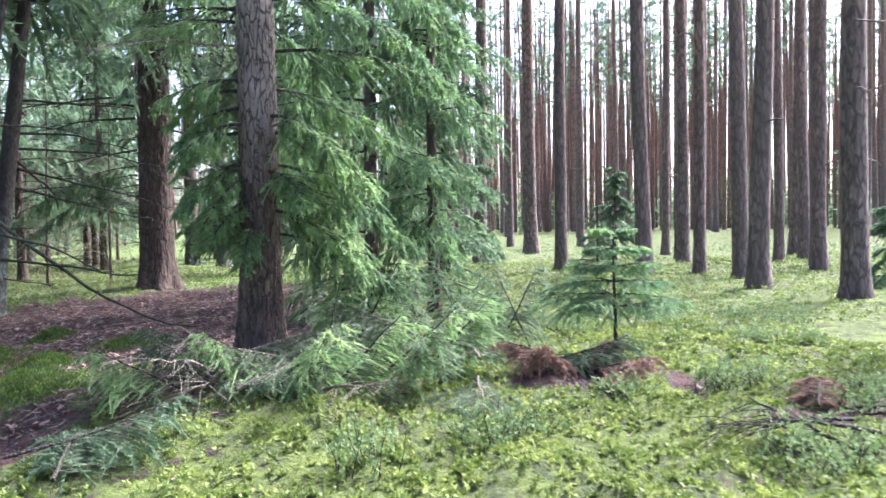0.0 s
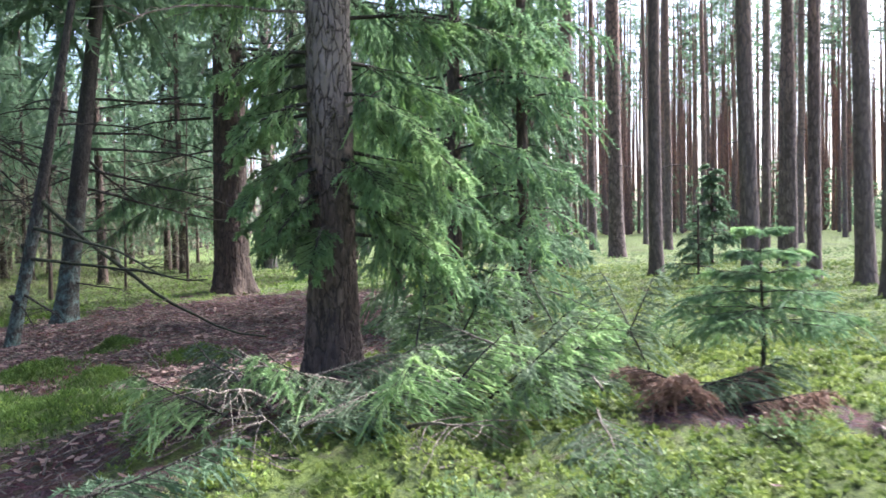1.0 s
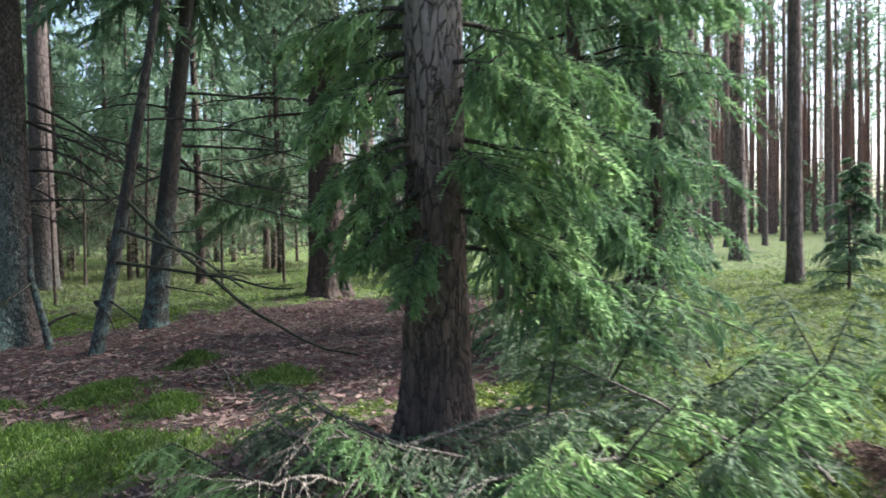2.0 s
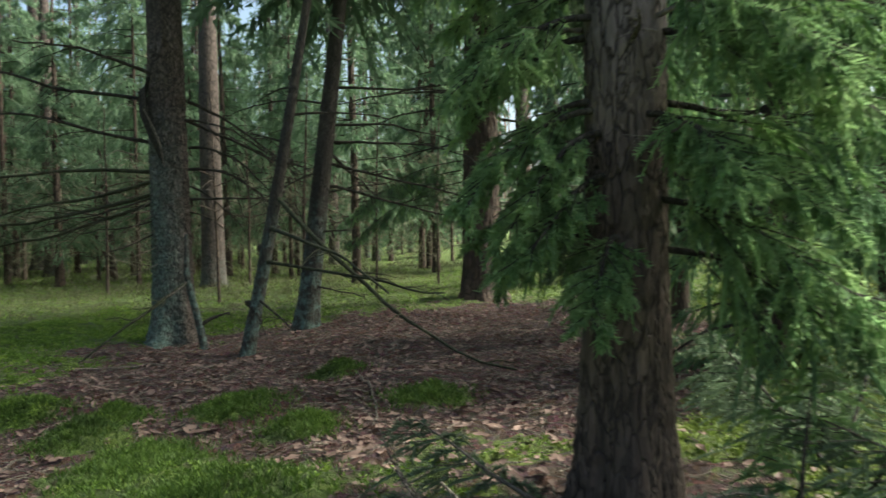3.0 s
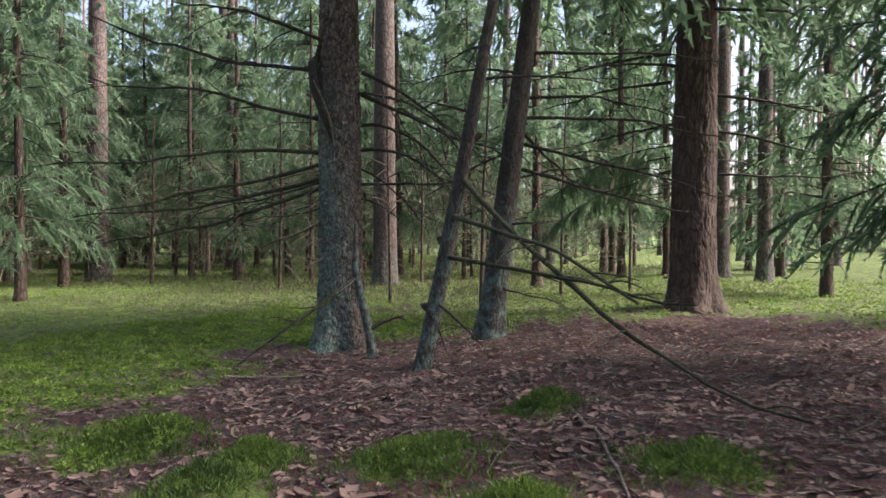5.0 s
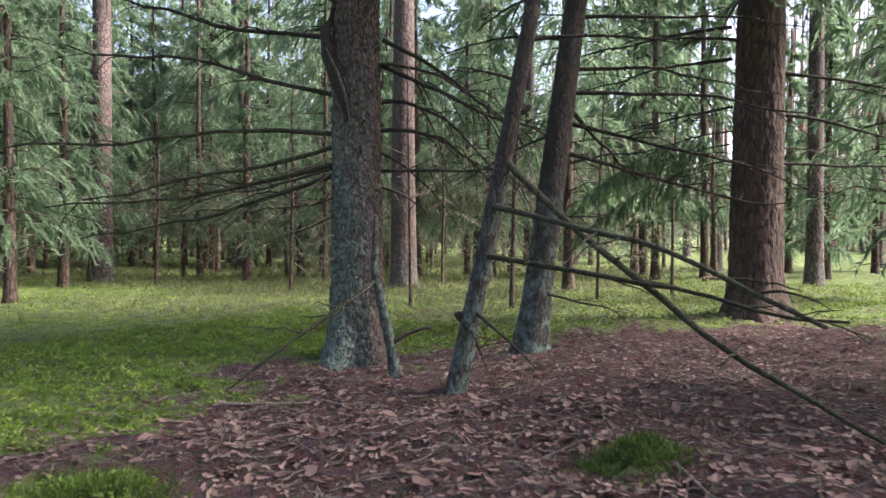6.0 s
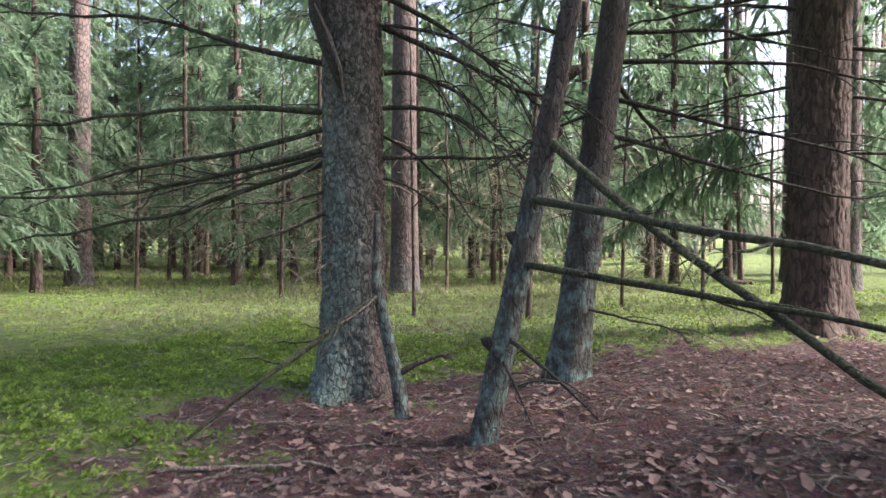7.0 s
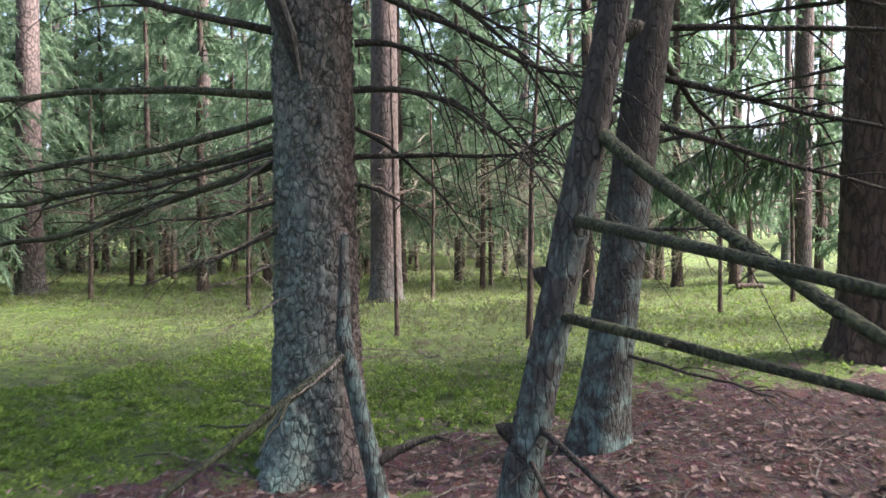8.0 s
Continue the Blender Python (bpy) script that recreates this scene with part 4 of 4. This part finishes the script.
for i, (x, y, d) in enumerate(((-18.2, 16.8, 0.09), (-21.3, 20.0, 0.11), (-22.4, 22.2, 0.14), (-18.6, 21.5, 0.10), (-18.2, 21.7, 0.2), (-17.9, 28.0, 0.1), (-11.9, 19.6, 0.06), (-14.0, 26.6, 0.14), (-8.0, 15.6, 0.07), (-10.7, 31.6, 0.12), (-7.0, 23.6, 0.12), (-9.6, 15.2, 0.05), (-12.5, 23.0, 0.08), (-15.5, 20.5, 0.08), (-13.5, 16.5, 0.07), (-7.4, 17.5, 0.05), (-6.6, 19.0, 0.06), (-5.9, 21.0, 0.07))):
    t = thing("spruce_pole", x, y, turn=50 * i, label="thin bare spruce pole under the thicket", category="tree", group="thin bare poles")
    o = part("trunk", pole, t)
    o.scale = (d / 0.07, d / 0.07, 1)

# dry lower twigs of the thicket
hz = Build()
st = []
while len(st) < 5200:
    a, q = rng.uniform(1.8, 3.5), rng.uniform(12.5, 30)
    x, y = -4.1 + q * math.cos(a), 7.5 + q * math.sin(a)
    if not (-18.8 < x < -14 and 12.5 < y < 16.6) and math.sin(1.3 * x + 0.7) * math.sin(1.1 * y) > -0.35:
        st.append((x, y, gz(x, y) + 0.4 + 2.9 * rng.random() ** 0.8))
needles(hz, st, np.column_stack([rng.normal(0, 1, (5200, 2)), rng.normal(-0.15, 0.25, 5200)]), rng.uniform(0.3, 1.1, 5200), 11, 0.24, 0.010, rng, 0.9, 0.3, 0.02)
tagged(new("thicket_twigs", hz.mesh("thicket_twigs", TWIG_HAZE)), "dry grey-brown lower twigs of the spruce thicket", "twigs", kind="stuff")

# far woods all round
fw, fn = Build(), Build()
for k in range(2000):
    a, q = rng.uniform(0, 2 * np.pi) if k < 1200 else rng.uniform(0.1, 0.56) * np.pi, 52 + 80 * rng.random() ** 1.3
    x, y, h = q * math.cos(a) - 2, q * math.sin(a) + 10, rng.uniform(17, 22)
    r0 = rng.uniform(0.09, 0.16)
    lx, ly = rng.normal(0, 0.25, 2)
    tube(fw, [(x, y, -0.3), (x + lx * 0.5, y + ly * 0.5, h * 0.5), (x + lx, y + ly, h)], [r0 * 1.1, r0 * 0.85, r0 * 0.3], 5)
    m = 7
    st = np.column_stack([x + rng.normal(0, 1.0, m), y + rng.normal(0, 1.0, m), h - 7 * rng.random(m)])
    needles(fn, st, rng.normal(0, 1, (m, 3)), np.full(m, 1.2), 5, 0.8, 0.16, rng, 1.0)
for _ in range(500):
    a, q = rng.uniform(0.45 * np.pi, 1.5 * np.pi), 46 + 50 * rng.random()
    x, y, h = q * math.cos(a) - 2, q * math.sin(a) + 10, rng.uniform(4, 10)
    m = 26
    zz = rng.random(m)
    st = np.column_stack([x + rng.normal(0, 0.9, m) * (1.1 - zz), y + rng.normal(0, 0.9, m) * (1.1 - zz), 0.8 + h * zz])
    needles(fn, st, rng.normal(0, 1, (m, 3)) + np.array([0, 0, -0.6]), np.full(m, 0.9), 5, 0.6, 0.14, rng, 0.8)
for _ in range(620):
    a, q = rng.uniform(0.58, 1.25) * np.pi, 24 + 26 * rng.random()
    x, y, h = q * math.cos(a) - 5, q * math.sin(a) + 8, rng.uniform(4, 13)
    m = 34
    zz = rng.random(m)
    st = np.column_stack([x + rng.normal(0, 0.8, m) * (1.15 - zz), y + rng.normal(0, 0.8, m) * (1.15 - zz), 0.5 + h * zz])
    needles(fn, st, rng.normal(0, 1, (m, 3)) + np.array([0, 0, -0.7]), np.full(m, 0.7), 6, 0.36, 0.09, rng, 0.8)
for _ in range(420):  # low spruces at the back of the pine stand
    a, q = rng.uniform(0.02, 0.5) * np.pi, 58 + 60 * rng.random()
    x, y, h = q * math.cos(a) - 2, q * math.sin(a) + 10, rng.uniform(2.0, 6.5)
    m = 24
    zz = rng.random(m)
    st = np.column_stack([x + rng.normal(0, 1.0, m) * (1.1 - zz), y + rng.normal(0, 1.0, m) * (1.1 - zz), 0.3 + h * zz])
    needles(fn, st, rng.normal(0, 1, (m, 3)) + np.array([0, 0, -0.5]), np.full(m, 0.9), 5, 0.6, 0.16, rng, 0.8)
for _ in range(210):  # taller spruces behind the thicket
    a, q = rng.uniform(0.58, 1.0) * np.pi, 28 + 22 * rng.random()
    x, y, h = q * math.cos(a) - 5, q * math.sin(a) + 8, rng.uniform(9, 15)
    m = 44
    zz = rng.random(m)
    st = np.column_stack([x + rng.normal(0, 0.9, m) * (1.15 - zz), y + rng.normal(0, 0.9, m) * (1.15 - zz), 2 + h * zz])
    needles(fn, st, rng.normal(0, 1, (m, 3)) + np.array([0, 0, -0.7]), np.full(m, 0.8), 6, 0.36, 0.08, rng, 0.8)
tagged(new("far_trunks", fw.mesh("far_trunks", BARK_FAR)), "far pine trunks at the back of the wood", "woods", kind="stuff")
tagged(new("far_foliage", fn.mesh("far_foliage", NEEDLE_DARK)), "far crowns and undergrowth of the wood", "woods", kind="stuff")

# ---- moss, leaves and twigs on the floor ----
def scatter(n, box, seed):
    r_ = np.random.default_rng(seed)
    return r_.uniform(box[0], box[1], n), r_.uniform(box[2], box[3], n), r_


def moss_shoots(n, box, seed, h, w, material, name, label, stars=6, flat=1.7, tall=0.8):
    """Moss: small stars of leaves gathered in cushions, with gaps between."""
    x, y, r_ = scatter(n, box, seed)
    patch = 0.5 + 0.5 * np.sin(5.1 * x + 2.3 * np.sin(3.7 * y)) * np.sin(4.3 * y + 1.9 * np.sin(2.9 * x))
    cushion = np.clip(0.5 + tufts(x, y) * 32, 0, 1)
    keep = (litter_share(x, y) < r_.uniform(0.2, 0.5, n)) & (r_.random(n) < (0.3 + 0.7 * patch) * (0.25 + 0.75 * cushion))
    x, y, cushion = x[keep], y[keep], cushion[keep]
    k = len(x)
    z = gz(x, y) + 0.012 * cushion
    for cx, cy, rr in HUMMOCKS:
        z = z + 0.085 * bell(x, y, cx, cy, rr * 0.6)
    b = Build()
    st = np.column_stack([x, y, z - 0.01])
    needles(b, st, np.column_stack([r_.normal(0, 0.5, (k, 2)), np.full(k, tall)]), h * r_.uniform(0.5, 1.2, k), stars, h * 0.75, w, r_, flat)
    tagged(new(name, b.mesh(name, material)), label, "moss" if name == "moss" else "undergrowth", kind="stuff")


moss_shoots(60000, (-1.8, 3.6, 1.4, 7.5), 801, 0.040, 0.017, MOSS_TIP, "moss", "bright yellow-green moss carpet")
moss_shoots(60000, (-10.5, -4.5, 5.5, 13.5), 802, 0.045, 0.018, MOSS_GREEN, "moss", "bright green moss carpet")
moss_shoots(26000, (-6.5, -1.0, 4.0, 9.0), 803, 0.038, 0.012, MOSS_GREEN, "moss", "dark green moss patches in leaf litter")
moss_shoots(30000, (-1, 12, 7.5, 19.0), 804, 0.055, 0.022, MOSS_TIP, "moss", "bright yellow-green moss carpet", 4)
moss_shoots(16000, (-8, 0, 12, 24.0), 805, 0.06, 0.022, MOSS_GREEN, "moss", "bright green moss behind the litter", 4)
moss_shoots(16000, (-24, -9, 10, 26.0), 806, 0.06, 0.022, MOSS_GREEN, "undergrowth", "low dark green undergrowth in the moss", 4)
moss_shoots(16000, (-15, -4.0, 12.0, 22.0), 808, 0.11, 0.010, GRASS_OLIVE, "undergrowth", "thin olive undergrowth behind the old spruce", 4, 0.7)
moss_shoots(9000, (-26, -8, 15.0, 30.0), 809, 0.18, 0.018, GRASS_OLIVE, "undergrowth", "thin olive undergrowth under the thicket", 4, 0.7)
moss_shoots(6000, (-2, 16, 8, 26.0), 807, 0.09, 0.03, BERRY_LEAF, "undergrowth", "low grey-green undergrowth in the moss", 4)


tb = Build()
for i, (cx, cy, rr) in enumerate(HUMMOCKS):  # grassy moss standing on the hummocks
    r_ = np.random.default_rng(840 + i)
    k = int(2600 * rr)
    x, y = cx + r_.normal(0, rr * 0.55, k), cy + r_.normal(0, rr * 0.5, k)
    st = np.column_stack([x, y, gz(x, y) + 0.085 * bell(x, y, cx, cy, rr * 0.6) - 0.01])
    needles(tb, st, np.column_stack([r_.normal(0, 0.35, (k, 2)), np.ones(k)]), 0.05 * r_.uniform(0.5, 1.3, k), 5, 0.045, 0.007, r_, 0.5)
tagged(new("moss", tb.mesh("moss", MOSS_SHADE)), "tall bright green moss tufts standing in leaf litter", "moss", kind="stuff")


def leaf_shape(seed):
    """A curled dry leaf, lobed a little, its stalk along -x."""
    r_ = np.random.default_rng(seed)
    n = 6
    s = np.linspace(0, 1, n)
    half = r_.uniform(0.17, 0.32) * np.sin(np.pi * s ** 0.8) * (1 + 0.4 * r_.uniform(-1, 1, n)) + 0.01
    curl = r_.uniform(0.1, 0.5)
    bend_ = r_.uniform(-0.3, 0.5)
    mid = np.column_stack([s - 0.5, 0 * s, bend_ * (s - 0.5) ** 2])
    le = mid + np.column_stack([0 * s, half, curl * half])
    ri = mid + np.column_stack([0 * s, -half, curl * half * r_.uniform(0.2, 1.2)])
    v = np.concatenate([le, mid, ri])
    f = []
    for i in range(n - 1):
        f += [(i, i + 1, n + i + 1), (i, n + i + 1, n + i), (n + i, n + i + 1, 2 * n + i + 1), (n + i, 2 * n + i + 1, 2 * n + i)]
    return v, np.array(f)


SHAPES = [leaf_shape(k) for k in range(8)]


def leaf_places(n, box, seed, moss_share):
    x, y, r_ = scatter(n, box, seed)
    keep = litter_share(x, y) + moss_share > r_.random(n)
    return x[keep], y[keep], r_


def leaf_matrix(x, y, r_, size):
    return Matrix.Translation((x, y, gz(x, y) + 0.012 + 0.012 * r_.random())) @ Euler((r_.normal(0, 0.25), r_.normal(0, 0.25), r_.uniform(0, 6.28))).to_matrix().to_4x4() @ Matrix.Scale(size, 4)


litter = Build()
for n, box, seed, ms, lo, hi in ((17000, (-8, -0.2, 4.5, 15.5), 811, 0.015, 0.018, 0.07), (1500, (-11, 5, 2, 15), 812, 0.10, 0.03, 0.07), (5000, (-6.8, -1.2, 4.8, 9.5), 813, 0.16, 0.02, 0.06)):
    x, y, r_ = leaf_places(n, box, seed, ms)
    for a, c in zip(x, y):
        v, f = SHAPES[int(r_.integers(8))]
        m = np.array(leaf_matrix(a, c, r_, r_.uniform(lo, hi)))
        litter.add(v @ m[:3, :3].T + m[:3, 3], f)
tagged(new("leaf_litter", litter.mesh("leaf_litter", LEAF_DRY)), "brown fallen leaves strewn over the floor", "leaves", kind="stuff")

twigs = Build()
x, y, r_ = leaf_places(4600, (-7.5, 0.0, 4.2, 13), 821, 0.12)
for a, c in zip(x, y):
    ln, az = r_.uniform(0.05, 0.4) ** 1.3 * 1.2, r_.uniform(0, 360)
    p = turned(limb_path(ln, 2, 0.0, r_, 6, 0.12), az)
    p[:, 2] = np.abs(p[:, 2]) * 0.5
    p = p + np.array([a, c, 0])
    p[:, 2] += gz(p[:, 0], p[:, 1]) + 0.012
    tube(twigs, p, np.linspace(0.004, 0.0015, 6) * r_.uniform(0.6, 1.6), 4)
tagged(new("twig_litter", twigs.mesh("twig_litter", TWIG_PALE)), "thin dry twigs strewn over the floor", "twigs", kind="stuff")


def stick(x, y, az, ln, r, seed, mat_=None, label="pale curved stick lying on leaf litter", kink=0.12):
    r_ = np.random.default_rng(seed)
    b = Build()
    s = np.linspace(0, 1, 14)
    p = np.column_stack([(s - 0.5) * ln, kink * ln * np.sin(s * 2.6) + r_.normal(0, 0.006, 14), np.zeros(14)])
    p = turned(p, az)
    p[:, 2] = gz(p[:, 0] + x, p[:, 1] + y) - gz(x, y) + r * 0.8 + 0.01
    tube(b, p, np.linspace(r, r * 0.5, 14), 7, 0.08, r_)
    ob = new("stick", b.mesh("stick", mat_ or TWIG_PALE, True))
    ob.matrix_basis = pose(x, y, gz(x, y))
    tagged(ob, label, "stick")


stick(-3.08, 7.82, -61, 2.2, 0.011, 901, None, "long pale curved stick lying on leaf litter", 0.06)
stick(-3.2, 5.6, 70, 0.5, 0.007, 902)
stick(-6.0, 8.9, 35, 1.0, 0.012, 903)
stick(-5.6, 8.3, 30, 0.6, 0.009, 904)
stick(-3.9, 5.4, 10, 0.5, 0.013, 905, TWIG_PALE, "short broken stick on moss", 0.02)
stick(1.65, 4.75, 20, 0.4, 0.012, 906, TWIG_DEAD, "dark broken stick in the moss", 0.05)
stick(-4.0, 10.6, 60, 0.8, 0.012, 907, TWIG_DEAD, "dark stick on leaf litter", 0.06)
stick(2.7, 4.1, 140, 0.9, 0.014, 908, TWIG_DEAD, "dark branch lying in the moss", 0.06)
stick(-8.3, 11.5, 40, 0.35, 0.006, 909, TWIG_PALE, "pale twig lying on moss", 0.05)

for i, (x, y, az) in enumerate(((-9.2, 14.3, 20), (-8.9, 14.0, 60), (-9.5, 13.9, 100), (-8.6, 14.4, 140))):
    stick(x, y, az, 0.7, 0.010, 915 + i, TWIG_PALE, "pale dry twig on the moss", 0.1)

# single leaves that stand out, nearest the way
x, y, r_ = leaf_places(700, (-6.4, -1.4, 5.2, 10.5), 831, 0.03)
leaf_meshes = [Build().add(v, f).mesh("leaf", LEAF_DRY) for v, f in SHAPES]
for a, c in list(zip(x, y))[:300]:
    ob = new("leaf", leaf_meshes[int(r_.integers(8))])
    ob.parent = ground
    ob.matrix_basis = leaf_matrix(a, c, r_, r_.uniform(0.06, 0.12))

# a short dark piece of log beyond the spruces
log = thing("log_piece", -7.00, 23.50, turn=25, label="short dark broken log lying in the moss", category="log")
lb = Build()
tube(lb, [(-0.25, 0, 0.06), (-0.1, 0.01, 0.065), (0.1, 0, 0.06), (0.24, -0.02, 0.07)], [0.06, 0.065, 0.06, 0.05], 12, 0.08, np.random.default_rng(6))
part("wood", lb.mesh("wood", BARK_DARK, True), log)
part("snag", dead_limb((0.0, 0.0, 0.11), 60, 0.2, 40, 0.1, 0.012, 950, 1, 0.08), log)
